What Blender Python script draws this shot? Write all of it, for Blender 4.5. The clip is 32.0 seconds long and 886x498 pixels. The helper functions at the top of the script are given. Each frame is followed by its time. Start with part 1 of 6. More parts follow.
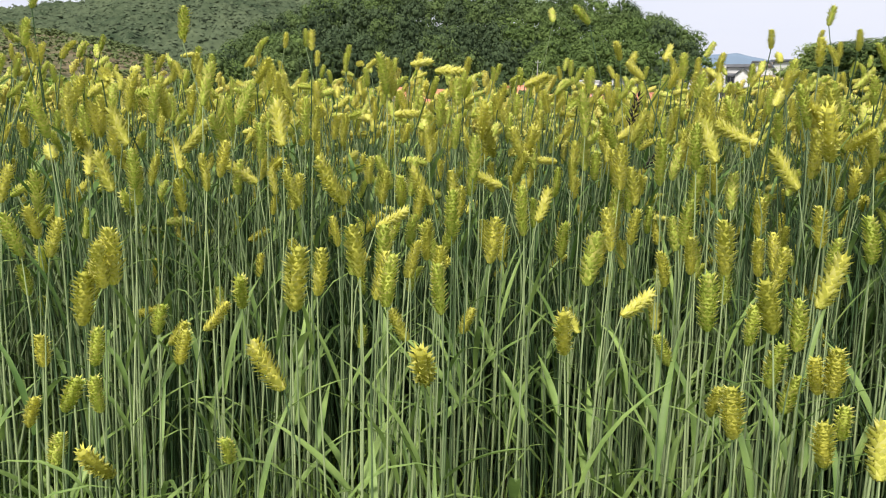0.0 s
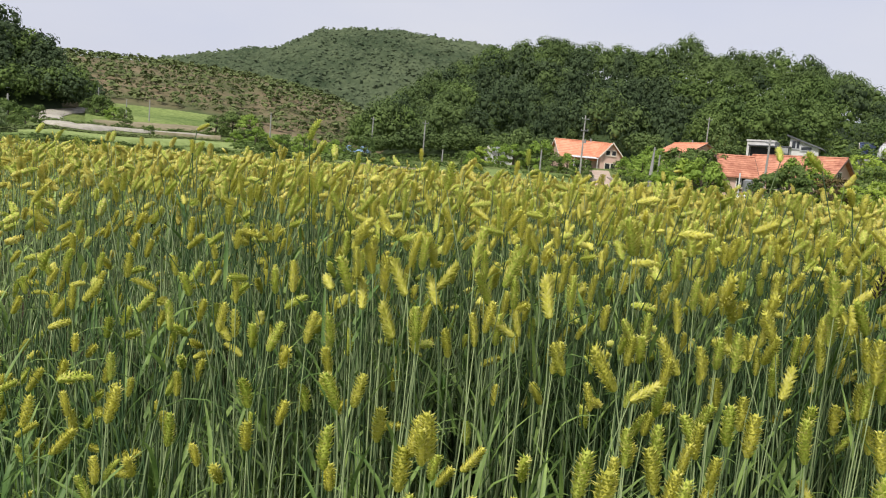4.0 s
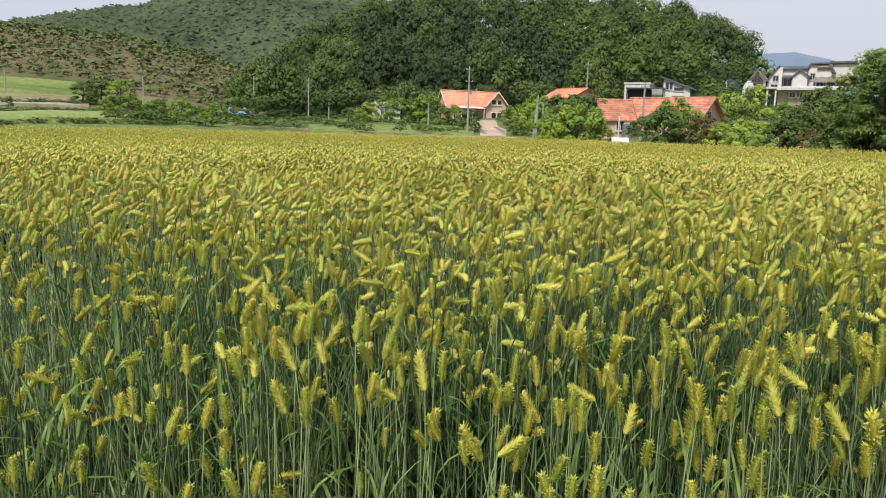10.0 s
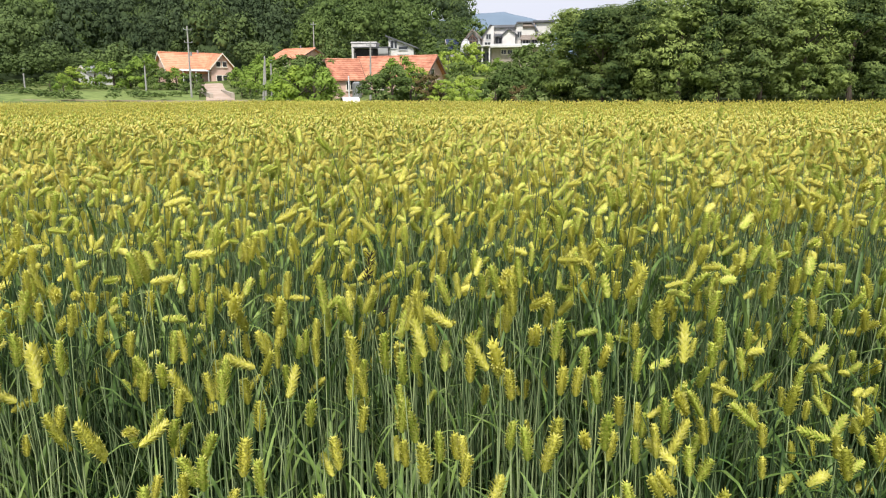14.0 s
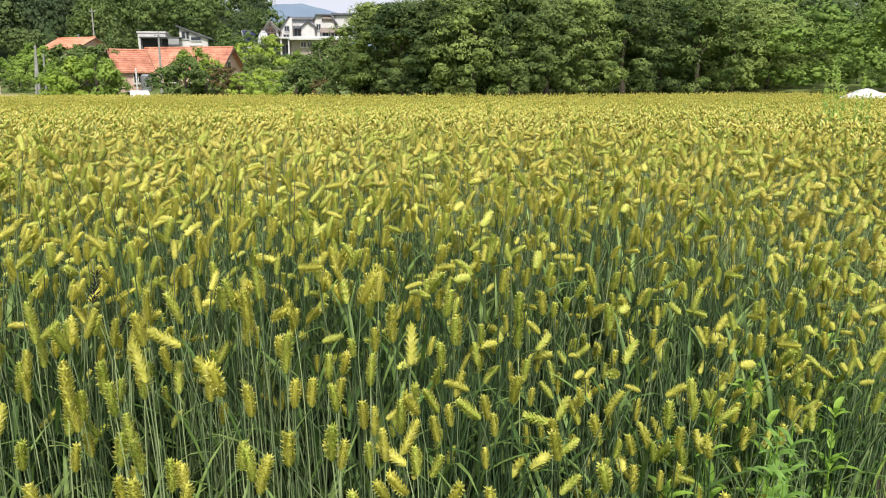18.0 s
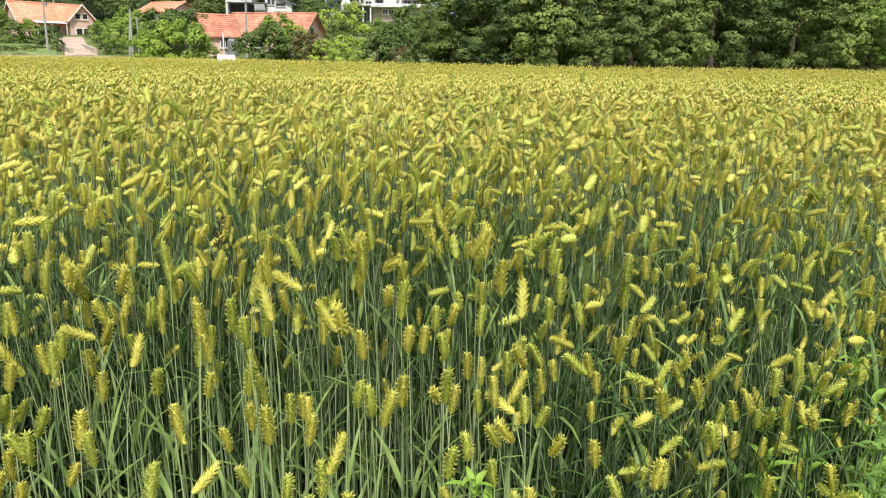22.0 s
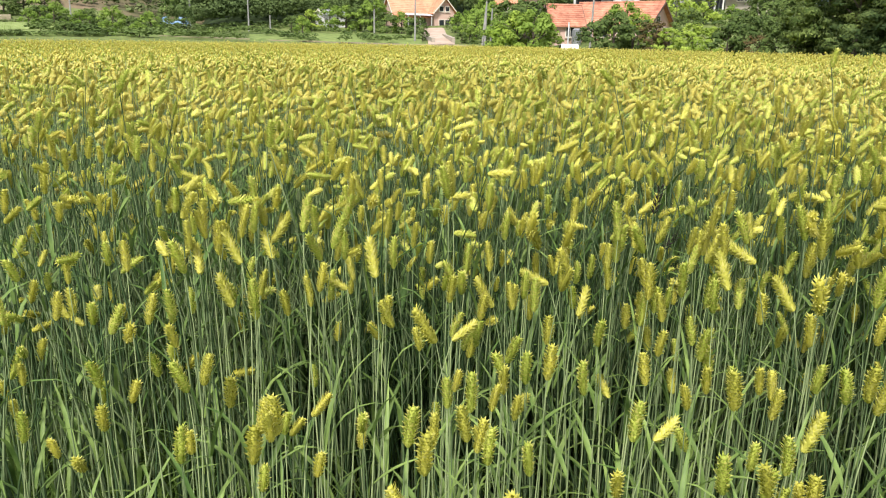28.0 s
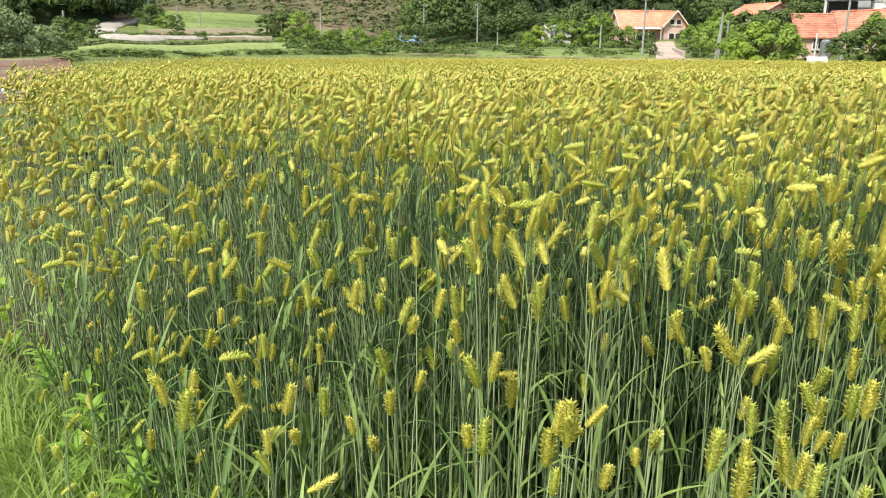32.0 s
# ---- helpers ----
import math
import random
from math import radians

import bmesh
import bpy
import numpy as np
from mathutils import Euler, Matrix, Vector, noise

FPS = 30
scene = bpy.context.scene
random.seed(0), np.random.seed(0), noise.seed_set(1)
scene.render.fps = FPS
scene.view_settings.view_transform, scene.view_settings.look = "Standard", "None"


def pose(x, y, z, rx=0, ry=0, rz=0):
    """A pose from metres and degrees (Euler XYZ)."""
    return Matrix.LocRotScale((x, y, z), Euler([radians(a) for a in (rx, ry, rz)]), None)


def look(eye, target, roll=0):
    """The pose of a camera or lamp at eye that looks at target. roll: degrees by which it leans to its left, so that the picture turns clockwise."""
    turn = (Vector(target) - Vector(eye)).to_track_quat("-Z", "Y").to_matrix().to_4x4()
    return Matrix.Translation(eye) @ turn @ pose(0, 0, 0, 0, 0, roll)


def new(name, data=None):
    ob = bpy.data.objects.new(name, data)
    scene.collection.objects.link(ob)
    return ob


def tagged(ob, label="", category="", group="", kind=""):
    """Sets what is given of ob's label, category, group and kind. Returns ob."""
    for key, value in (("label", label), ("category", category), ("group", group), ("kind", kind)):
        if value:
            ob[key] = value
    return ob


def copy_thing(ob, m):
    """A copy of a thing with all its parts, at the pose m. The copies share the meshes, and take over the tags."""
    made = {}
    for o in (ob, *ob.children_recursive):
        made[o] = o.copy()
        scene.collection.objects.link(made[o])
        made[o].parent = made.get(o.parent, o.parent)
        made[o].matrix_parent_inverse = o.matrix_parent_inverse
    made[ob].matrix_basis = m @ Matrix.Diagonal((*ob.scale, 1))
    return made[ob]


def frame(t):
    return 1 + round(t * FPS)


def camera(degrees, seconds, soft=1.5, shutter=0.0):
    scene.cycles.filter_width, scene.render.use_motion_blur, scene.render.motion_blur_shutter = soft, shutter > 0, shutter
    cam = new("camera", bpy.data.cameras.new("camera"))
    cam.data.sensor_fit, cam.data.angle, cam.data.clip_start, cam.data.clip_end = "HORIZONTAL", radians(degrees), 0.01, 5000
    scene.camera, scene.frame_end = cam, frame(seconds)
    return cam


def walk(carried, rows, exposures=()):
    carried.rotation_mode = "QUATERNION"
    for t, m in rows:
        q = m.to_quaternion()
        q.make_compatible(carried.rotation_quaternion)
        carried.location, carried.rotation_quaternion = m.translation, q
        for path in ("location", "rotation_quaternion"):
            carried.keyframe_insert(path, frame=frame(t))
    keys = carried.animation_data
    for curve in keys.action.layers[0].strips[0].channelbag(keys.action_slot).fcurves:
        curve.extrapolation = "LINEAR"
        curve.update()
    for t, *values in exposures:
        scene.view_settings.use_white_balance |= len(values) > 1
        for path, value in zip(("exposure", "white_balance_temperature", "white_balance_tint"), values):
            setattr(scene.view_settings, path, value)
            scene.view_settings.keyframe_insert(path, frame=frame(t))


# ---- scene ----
cam = camera(61.7, 32.0, soft=1.12)
PATH = [
    (0, (0.049, 0.179, 0.963), (0.408, 10.050, -0.593), 1.50),
    (0.5, (0.021, 0.174, 0.968), (0.166, 10.064, -0.503), 1.91),
    (1, (-0.010, 0.166, 0.982), (-0.146, 10.067, -0.414), 2.39),
    (1.5, (-0.039, 0.157, 0.996), (-0.469, 10.059, -0.328), 2.97),
    (2, (-0.057, 0.149, 1.021), (-0.752, 10.046, -0.225), 3.28),
    (2.5, (-0.072, 0.133, 1.047), (-1.019, 10.019, -0.119), 3.59),
    (3, (-0.091, 0.116, 1.085), (-1.267, 9.985, -0.016), 4.02),
    (3.5, (-0.113, 0.098, 1.127), (-1.539, 9.941, 0.084), 4.53),
    (4, (-0.143, 0.071, 1.178), (-1.836, 9.871, 0.138), 4.67),
    (4.5, (-0.168, 0.037, 1.236), (-2.109, 9.780, 0.097), 4.30),
    (6.5, (-0.217, -0.085, 1.451), (-2.730, 9.488, 0.026), 1.73),
    (7, (-0.215, -0.085, 1.456), (-2.540, 9.536, 0.035), 1.74),
    (7.5, (-0.201, -0.079, 1.456), (-2.267, 9.598, 0.013), 1.85),
    (8, (-0.179, -0.069, 1.451), (-1.930, 9.667, -0.015), 1.87),
    (8.5, (-0.155, -0.059, 1.449), (-1.555, 9.730, -0.038), 1.78),
    (9, (-0.136, -0.053, 1.451), (-1.174, 9.780, -0.046), 1.70),
    (9.5, (-0.121, -0.049, 1.452), (-0.799, 9.812, -0.068), 1.61),
    (10, (-0.101, -0.040, 1.450), (-0.366, 9.832, -0.123), 1.64),
    (10.5, (-0.077, -0.030, 1.446), (0.108, 9.833, -0.194), 1.54),
    (11, (-0.047, -0.022, 1.445), (0.573, 9.812, -0.260), 1.32),
    (11.5, (-0.019, -0.021, 1.448), (1.015, 9.767, -0.321), 1.03),
    (12, (0.014, -0.018, 1.448), (1.450, 9.707, -0.384), 0.56),
    (12.5, (0.047, -0.014, 1.445), (1.903, 9.630, -0.442), 0.30),
    (13, (0.073, -0.009, 1.443), (2.355, 9.533, -0.491), 0.04),
    (13.5, (0.100, 0.000, 1.437), (2.786, 9.426, -0.546), -0.11),
    (14, (0.119, 0.011, 1.431), (3.183, 9.310, -0.601), -0.28),
    (14.5, (0.140, 0.019, 1.427), (3.577, 9.181, -0.635), -0.21),
    (15, (0.159, 0.021, 1.425), (3.933, 9.046, -0.652), -0.26),
    (15.5, (0.186, 0.021, 1.426), (4.298, 8.896, -0.654), -0.19),
    (17.5, (0.277, -0.044, 1.460), (5.508, 8.218, -0.631), -0.36),
    (18, (0.277, -0.041, 1.458), (5.598, 8.153, -0.672), -0.27),
    (18.5, (0.272, -0.040, 1.451), (5.600, 8.134, -0.740), -0.16),
    (19, (0.265, -0.038, 1.446), (5.556, 8.141, -0.815), -0.10),
    (19.5, (0.260, -0.038, 1.445), (5.486, 8.168, -0.868), 0.05),
    (20, (0.254, -0.040, 1.445), (5.406, 8.200, -0.917), 0.13),
    (20.5, (0.247, -0.041, 1.444), (5.315, 8.241, -0.948), 0.45),
    (21, (0.229, -0.040, 1.441), (5.157, 8.316, -0.987), 0.76),
    (21.5, (0.203, -0.037, 1.438), (4.911, 8.431, -1.036), 0.87),
    (22, (0.182, -0.037, 1.435), (4.627, 8.562, -1.076), 0.87),
    (22.5, (0.163, -0.039, 1.437), (4.302, 8.695, -1.127), 0.73),
    (23, (0.140, -0.043, 1.433), (3.940, 8.826, -1.193), 0.52),
    (23.5, (0.117, -0.045, 1.432), (3.574, 8.946, -1.254), 0.32),
    (24, (0.094, -0.049, 1.431), (3.239, 9.043, -1.298), 0.23),
    (24.5, (0.070, -0.050, 1.430), (2.925, 9.130, -1.323), 0.37),
    (26.5, (-0.020, 0.017, 1.384), (1.567, 9.515, -1.311), 0.74),
    (27, (-0.045, 0.010, 1.386), (1.133, 9.567, -1.315), 0.97),
    (27.5, (-0.070, 0.001, 1.383), (0.704, 9.597, -1.320), 0.98),
    (28, (-0.096, -0.007, 1.384), (0.309, 9.613, -1.318), 1.00),
    (28.5, (-0.125, -0.011, 1.386), (-0.069, 9.623, -1.293), 1.08),
    (29, (-0.157, -0.015, 1.384), (-0.450, 9.627, -1.251), 0.89),
    (29.5, (-0.181, -0.017, 1.383), (-0.833, 9.619, -1.212), 1.04),
    (30, (-0.195, -0.017, 1.377), (-1.227, 9.596, -1.180), 0.80),
    (30.5, (-0.206, -0.017, 1.370), (-1.627, 9.547, -1.185), 0.65),
    (31, (-0.217, -0.016, 1.364), (-2.008, 9.492, -1.164), 0.14),
    (31.5, (-0.232, -0.013, 1.363), (-2.342, 9.425, -1.179), 0.27),
    (32, (-0.249, -0.011, 1.363), (-2.642, 9.359, -1.183), 0.33),
]
walk(cam, [(t, look(eye, target, roll)) for t, eye, target, roll in PATH], [(0, 0.35), (4, 0.03), (9, 0.02), (12, 0.05), (13, 0.33), (19, 0.31), (24, 0.49), (28, 0.50), (32, 0.54)])

# ---- world and sun ----
SUN_EL, SUN_AZ = radians(52), radians(203)
world = bpy.data.worlds.new("overcast_sky")
scene.world = world
world.use_nodes = True
wn, wl = world.node_tree.nodes, world.node_tree.links
wn.clear()
w_out, w_bg = wn.new("ShaderNodeOutputWorld"), wn.new("ShaderNodeBackground")
w_sky = wn.new("ShaderNodeTexSky")
w_sky.sky_type = "NISHITA"
w_sky.sun_disc = False
w_sky.sun_elevation, w_sky.sun_rotation = SUN_EL, SUN_AZ
w_sky.dust_density, w_sky.air_density = 4.0, 1.2
w_cloud = wn.new("ShaderNodeTexNoise")
w_cloud.inputs["Scale"].default_value = 1.6
w_cloud.inputs["Detail"].default_value = 6
w_map = wn.new("ShaderNodeMapping")
w_map.inputs["Scale"].default_value = (1, 1, 3.5)
w_geo = wn.new("ShaderNodeTexCoord")
w_ramp = wn.new("ShaderNodeValToRGB")
w_ramp.color_ramp.elements[0].position, w_ramp.color_ramp.elements[0].color = 0.3, (6.6, 6.9, 8.6, 1)
w_ramp.color_ramp.elements[1].position, w_ramp.color_ramp.elements[1].color = 0.75, (7.9, 7.9, 8.7, 1)
w_mix = wn.new("ShaderNodeMix")
w_mix.data_type = "RGBA"
w_mix.inputs["Factor"].default_value = 0.82
wl.new(w_geo.outputs["Generated"], w_map.inputs["Vector"])
wl.new(w_map.outputs["Vector"], w_cloud.inputs["Vector"])
wl.new(w_cloud.outputs["Fac"], w_ramp.inputs["Fac"])
wl.new(w_sky.outputs["Color"], w_mix.inputs["A"])
wl.new(w_ramp.outputs["Color"], w_mix.inputs["B"])
wl.new(w_mix.outputs["Result"], w_bg.inputs["Color"])
w_bg.inputs["Strength"].default_value = 0.1
wl.new(w_bg.outputs["Background"], w_out.inputs["Surface"])

sun_data = bpy.data.lights.new("sun", "SUN")
sun_data.energy, sun_data.angle, sun_data.color = 4.05, radians(10), (1.0, 0.95, 0.86)
sun = new("sun", sun_data)
sun.matrix_world = look((40 * math.sin(SUN_AZ) * math.cos(SUN_EL), 40 * math.cos(SUN_AZ) * math.cos(SUN_EL), 40 * math.sin(SUN_EL)), (0, 0, 0))

# ---- materials ----


def material(name, dark, light, scale=4.0, rough=0.7, bump=0.0, bump_scale=None, translucent=0.0, island=0.0, big=None, metallic=0.0, spec=0.3, stretch=(1, 1, 1)):
    """Noise between two colours at two scales, with bump, leaf translucency and random brightness by piece."""
    m = bpy.data.materials.new(name)
    m.use_nodes = True
    n, l = m.node_tree.nodes, m.node_tree.links
    out, bsdf = n["Material Output"], n["Principled BSDF"]
    bsdf.inputs["Roughness"].default_value = rough
    bsdf.inputs["Metallic"].default_value = metallic
    bsdf.inputs["Specular IOR Level"].default_value = spec
    tc = n.new("ShaderNodeTexCoord")
    mp = n.new("ShaderNodeMapping")
    mp.inputs["Scale"].default_value = stretch
    l.new(tc.outputs["Object"], mp.inputs["Vector"])
    fine, wide = n.new("ShaderNodeTexNoise"), n.new("ShaderNodeTexNoise")
    fine.inputs["Scale"].default_value, fine.inputs["Detail"].default_value = scale, 5
    wide.inputs["Scale"].default_value, wide.inputs["Detail"].default_value = big or scale / 9, 3
    for t in (fine, wide):
        l.new(mp.outputs["Vector"], t.inputs["Vector"])
    add = n.new("ShaderNodeMath")
    add.operation = "ADD"
    l.new(fine.outputs["Fac"], add.inputs[0])
    l.new(wide.outputs["Fac"], add.inputs[1])
    mid = n.new("ShaderNodeMapRange")
    mid.inputs["From Min"].default_value, mid.inputs["From Max"].default_value = 0.7, 1.3
    l.new(add.outputs[0], mid.inputs["Value"])
    value = mid.outputs["Result"]
    if island:
        geo = n.new("ShaderNodeNewGeometry")
        obj = n.new("ShaderNodeObjectInfo")
        s = n.new("ShaderNodeMath")
        s.operation = "ADD"
        l.new(geo.outputs["Random Per Island"], s.inputs[0])
        l.new(obj.outputs["Random"], s.inputs[1])
        k = n.new("ShaderNodeMath")
        k.operation = "MULTIPLY_ADD"
        k.inputs[1].default_value, k.inputs[2].default_value = island, -island
        l.new(s.outputs[0], k.inputs[0])
        a2 = n.new("ShaderNodeMath")
        a2.operation = "ADD"
        a2.use_clamp = True
        l.new(value, a2.inputs[0])
        l.new(k.outputs[0], a2.inputs[1])
        value = a2.outputs[0]
    mix = n.new("ShaderNodeMix")
    mix.data_type = "RGBA"
    mix.inputs["A"].default_value, mix.inputs["B"].default_value = (*dark, 1), (*light, 1)
    l.new(value, mix.inputs["Factor"])
    l.new(mix.outputs["Result"], bsdf.inputs["Base Color"])
    if bump:
        b = n.new("ShaderNodeBump")
        b.inputs["Strength"].default_value = bump
        bn = n.new("ShaderNodeTexNoise")
        bn.inputs["Scale"].default_value, bn.inputs["Detail"].default_value = bump_scale or scale * 2, 6
        l.new(mp.outputs["Vector"], bn.inputs["Vector"])
        l.new(bn.outputs["Fac"], b.inputs["Height"])
        l.new(b.outputs["Normal"], bsdf.inputs["Normal"])
    if translucent:
        tr = n.new("ShaderNodeBsdfTranslucent")
        l.new(mix.outputs["Result"], tr.inputs["Color"])
        ms = n.new("ShaderNodeMixShader")
        ms.inputs["Fac"].default_value = translucent
        l.new(bsdf.outputs["BSDF"], ms.inputs[1])
        l.new(tr.outputs["BSDF"], ms.inputs[2])
        l.new(ms.outputs["Shader"], out.inputs["Surface"])
    return m


M_EAR = material("barley_ear", (0.365, 0.378, 0.058), (0.77, 0.725, 0.155), 20, 0.75, translucent=0.25, island=0.45, big=0.6, spec=0.12)
M_EAR_GREEN = material("green_barley_ear", (0.295, 0.375, 0.057), (0.63, 0.675, 0.145), 20, 0.75, translucent=0.25, island=0.45, big=0.6, spec=0.12)
M_EAR_GOLD = material("ripening_barley_ear", (0.43, 0.39, 0.068), (0.76, 0.66, 0.17), 20, 0.75, translucent=0.25, island=0.5, big=0.3, spec=0.12)
M_TIP = material("ear_hoods", (0.48, 0.48, 0.10), (0.75, 0.70, 0.24), 20, 0.7, translucent=0.25, island=0.4, big=0.6, spec=0.12)
M_SMUT = material("smutted_ear", (0.010, 0.008, 0.006), (0.03, 0.025, 0.018), 80, 0.9)
M_STEM = material("barley_stem", (0.07, 0.125, 0.052), (0.41, 0.495, 0.245), 9, 0.55, translucent=0.12, island=0.85, big=1.2, spec=0.25)
M_LEAF = material("barley_leaf", (0.09, 0.17, 0.04), (0.33, 0.45, 0.13), 12, 0.5, translucent=0.3, island=0.6, big=1.5, spec=0.3)
M_WEED = material("weed_leaf", (0.15, 0.30, 0.035), (0.36, 0.55, 0.09), 14, 0.5, translucent=0.4, island=0.4)
M_GRASS = material("grass_blade", (0.12, 0.22, 0.035), (0.30, 0.42, 0.09), 5, 0.6, translucent=0.35, island=0.5, big=0.4)
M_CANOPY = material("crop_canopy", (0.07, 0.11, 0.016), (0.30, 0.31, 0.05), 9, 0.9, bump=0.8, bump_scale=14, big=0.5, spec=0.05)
M_SOIL = material("soil", (0.03, 0.025, 0.015), (0.09, 0.07, 0.045), 5, 0.95, bump=0.5, spec=0.1)
M_MEADOW = material("meadow", (0.055, 0.085, 0.024), (0.20, 0.24, 0.08), 0.9, 0.95, bump=0.9, bump_scale=2.5, big=0.04, spec=0.1)
M_PADDY = material("terrace_grass", (0.075, 0.12, 0.03), (0.25, 0.31, 0.10), 1.1, 0.95, bump=0.6, bump_scale=3, big=0.05, spec=0.1)
M_PALEGRASS = material("short_pale_grass", (0.16, 0.21, 0.06), (0.31, 0.38, 0.14), 1.0, 0.95, bump=0.5, bump_scale=3, big=0.06, spec=0.1)
M_DRY = material("dry_bank", (0.14, 0.125, 0.07), (0.30, 0.26, 0.165), 0.6, 0.95, bump=0.5, bump_scale=3, big=0.08, spec=0.1)
M_DIRT = material("pale_track", (0.27, 0.245, 0.195), (0.45, 0.42, 0.35), 0.8, 0.95, bump=0.3, big=0.1)
M_DRIVE = material("pinkish_paving", (0.36, 0.27, 0.21), (0.52, 0.41, 0.33), 1.2, 0.9, bump=0.3, big=0.3)
M_MULCH = material("ploughed_plot", (0.12, 0.07, 0.045), (0.25, 0.155, 0.105), 1.0, 0.95, bump=0.6, bump_scale=5)
M_CLEARED = material("cleared_hillside", (0.07, 0.092, 0.036), (0.21, 0.16, 0.10), 0.17, 0.95, bump=0.9, bump_scale=0.7, big=0.045, spec=0.1)
# hill ground under the trees, coloured dark for the shade between crowns
M_FLOOR = material("shade_dark_forest_floor", (0.02, 0.04, 0.012), (0.06, 0.09, 0.03), 0.2, 0.95)
M_WOOD_A = material("oak_foliage", (0.042, 0.07, 0.024), (0.135, 0.19, 0.062), 1.2, 0.8, translucent=0.2, island=0.3, big=0.12, spec=0.15)
M_WOOD_B = material("bright_foliage", (0.06, 0.10, 0.028), (0.175, 0.245, 0.068), 1.2, 0.8, translucent=0.2, island=0.3, big=0.12, spec=0.15)
M_LIME = material("garden_shrub_foliage", (0.13, 0.22, 0.035), (0.32, 0.44, 0.09), 1.5, 0.8, translucent=0.35, island=0.4, big=0.1, spec=0.15)
M_SCRUB = material("hillside_scrub", (0.08, 0.115, 0.04), (0.18, 0.215, 0.085), 0.8, 0.85, translucent=0.1, island=0.4, big=0.05, spec=0.1)
M_SILVER = material("silvery_foliage", (0.13, 0.19, 0.07), (0.34, 0.42, 0.20), 1.5, 0.8, translucent=0.2, island=0.4, big=0.1, spec=0.15)
M_ROW = material("margin_tree_foliage", (0.060, 0.105, 0.025), (0.34, 0.42, 0.12), 0.9, 0.75, translucent=0.3, island=0.6, big=0.25, spec=0.2)
M_ORCHARD = material("orchard_foliage", (0.09, 0.16, 0.03), (0.30, 0.42, 0.09), 0.9, 0.75, translucent=0.22, island=0.45, big=0.14, spec=0.2)
M_ROW_DARK = material("dark_margin_foliage", (0.035, 0.065, 0.020), (0.22, 0.29, 0.085), 0.9, 0.75, translucent=0.25, island=0.5, big=0.25, spec=0.2)
M_BRIGHT = material("sunlit_lime_foliage", (0.20, 0.30, 0.04), (0.42, 0.52, 0.10), 1.5, 0.8, translucent=0.3, island=0.4, big=0.1, spec=0.15)
M_RUSSET = material("russet_foliage", (0.09, 0.07, 0.03), (0.20, 0.15, 0.06), 1.5, 0.8, translucent=0.2, island=0.4, big=0.1, spec=0.15)
M_PINE = material("pine_foliage", (0.024, 0.043, 0.020), (0.076, 0.110, 0.048), 0.9, 0.8, translucent=0.15, island=0.4, big=0.06, spec=0.15)
# the haze of distance is mixed into these three colours, greyer and bluer
M_FARWOOD = material("hazed_far_foliage", (0.036, 0.056, 0.03), (0.125, 0.155, 0.085), 0.11, 0.95, bump=0.5, bump_scale=0.35, translucent=0.2, island=0.15, big=0.012, spec=0.05)
M_FARTOPS = material("hazed_far_tree_tops", (0.055, 0.08, 0.044), (0.125, 0.155, 0.088), 0.1, 0.95, translucent=0.2, island=0.35, big=0.012, spec=0.05)
M_MOUNTAIN = material("haze_blue_mountain", (0.13, 0.18, 0.24), (0.16, 0.22, 0.29), 0.01, 1.0)
M_BARK = material("bark", (0.05, 0.04, 0.03), (0.14, 0.115, 0.09), 3, 0.9, bump=0.7, stretch=(1, 1, 0.25))
M_TILE = material("orange_roof_tile", (0.50, 0.18, 0.10), (0.75, 0.35, 0.22), 1.5, 0.75, bump=0.3, big=0.25, island=0.25)
M_TILE_OLD = material("weathered_roof_tile", (0.28, 0.10, 0.065), (0.64, 0.31, 0.20), 1.8, 0.85, bump=0.5, big=0.5, island=0.25)
M_PINK = material("pink_render", (0.52, 0.35, 0.29), (0.65, 0.46, 0.39), 1.0, 0.85, bump=0.1)
M_WHITE = material("white_render", (0.50, 0.49, 0.48), (0.66, 0.65, 0.63), 0.7, 0.75, bump=0.05)
M_GREY = material("grey_panel", (0.30, 0.31, 0.32), (0.42, 0.43, 0.44), 0.7, 0.7)
M_STONE = material("pale_masonry", (0.30, 0.26, 0.21), (0.46, 0.41, 0.34), 1.5, 0.9, bump=0.3)
M_SLATE = material("dark_slate_roof", (0.055, 0.06, 0.07), (0.13, 0.135, 0.15), 1.5, 0.6, bump=0.3)
M_NAVY = material("navy_metal_roof", (0.03, 0.045, 0.10), (0.07, 0.09, 0.17), 1.0, 0.45)
# near-black for doors, posts and the painted shade of the porch
M_DARK = material("dark_shade_and_fittings", (0.02, 0.02, 0.022), (0.05, 0.05, 0.055), 2, 0.7)
M_TRIM = material("cream_trim", (0.62, 0.56, 0.48), (0.75, 0.70, 0.62), 2, 0.7)
M_AWNING = material("pale_awning", (0.55, 0.56, 0.58), (0.70, 0.71, 0.73), 2, 0.6)
M_CONCRETE = material("pole_concrete", (0.25, 0.25, 0.235), (0.38, 0.375, 0.355), 3, 0.85, bump=0.2)
M_BROWN = material("brown_fascia", (0.10, 0.06, 0.045), (0.20, 0.13, 0.10), 3, 0.7)
M_SHINGLE = material("weathered_shingle", (0.12, 0.10, 0.085), (0.27, 0.23, 0.20), 1.6, 0.8, bump=0.4)
M_BROADWEED = material("broad_weed_leaf", (0.085, 0.18, 0.03), (0.23, 0.39, 0.08), 14, 0.5, translucent=0.3, island=0.4)
M_PALEWEED = material("pale_weed_leaf", (0.28, 0.42, 0.08), (0.50, 0.62, 0.18), 14, 0.55, translucent=0.35, island=0.4)
M_METAL = material("galvanised_metal", (0.22, 0.23, 0.24), (0.38, 0.39, 0.40), 4, 0.5, metallic=0.5)
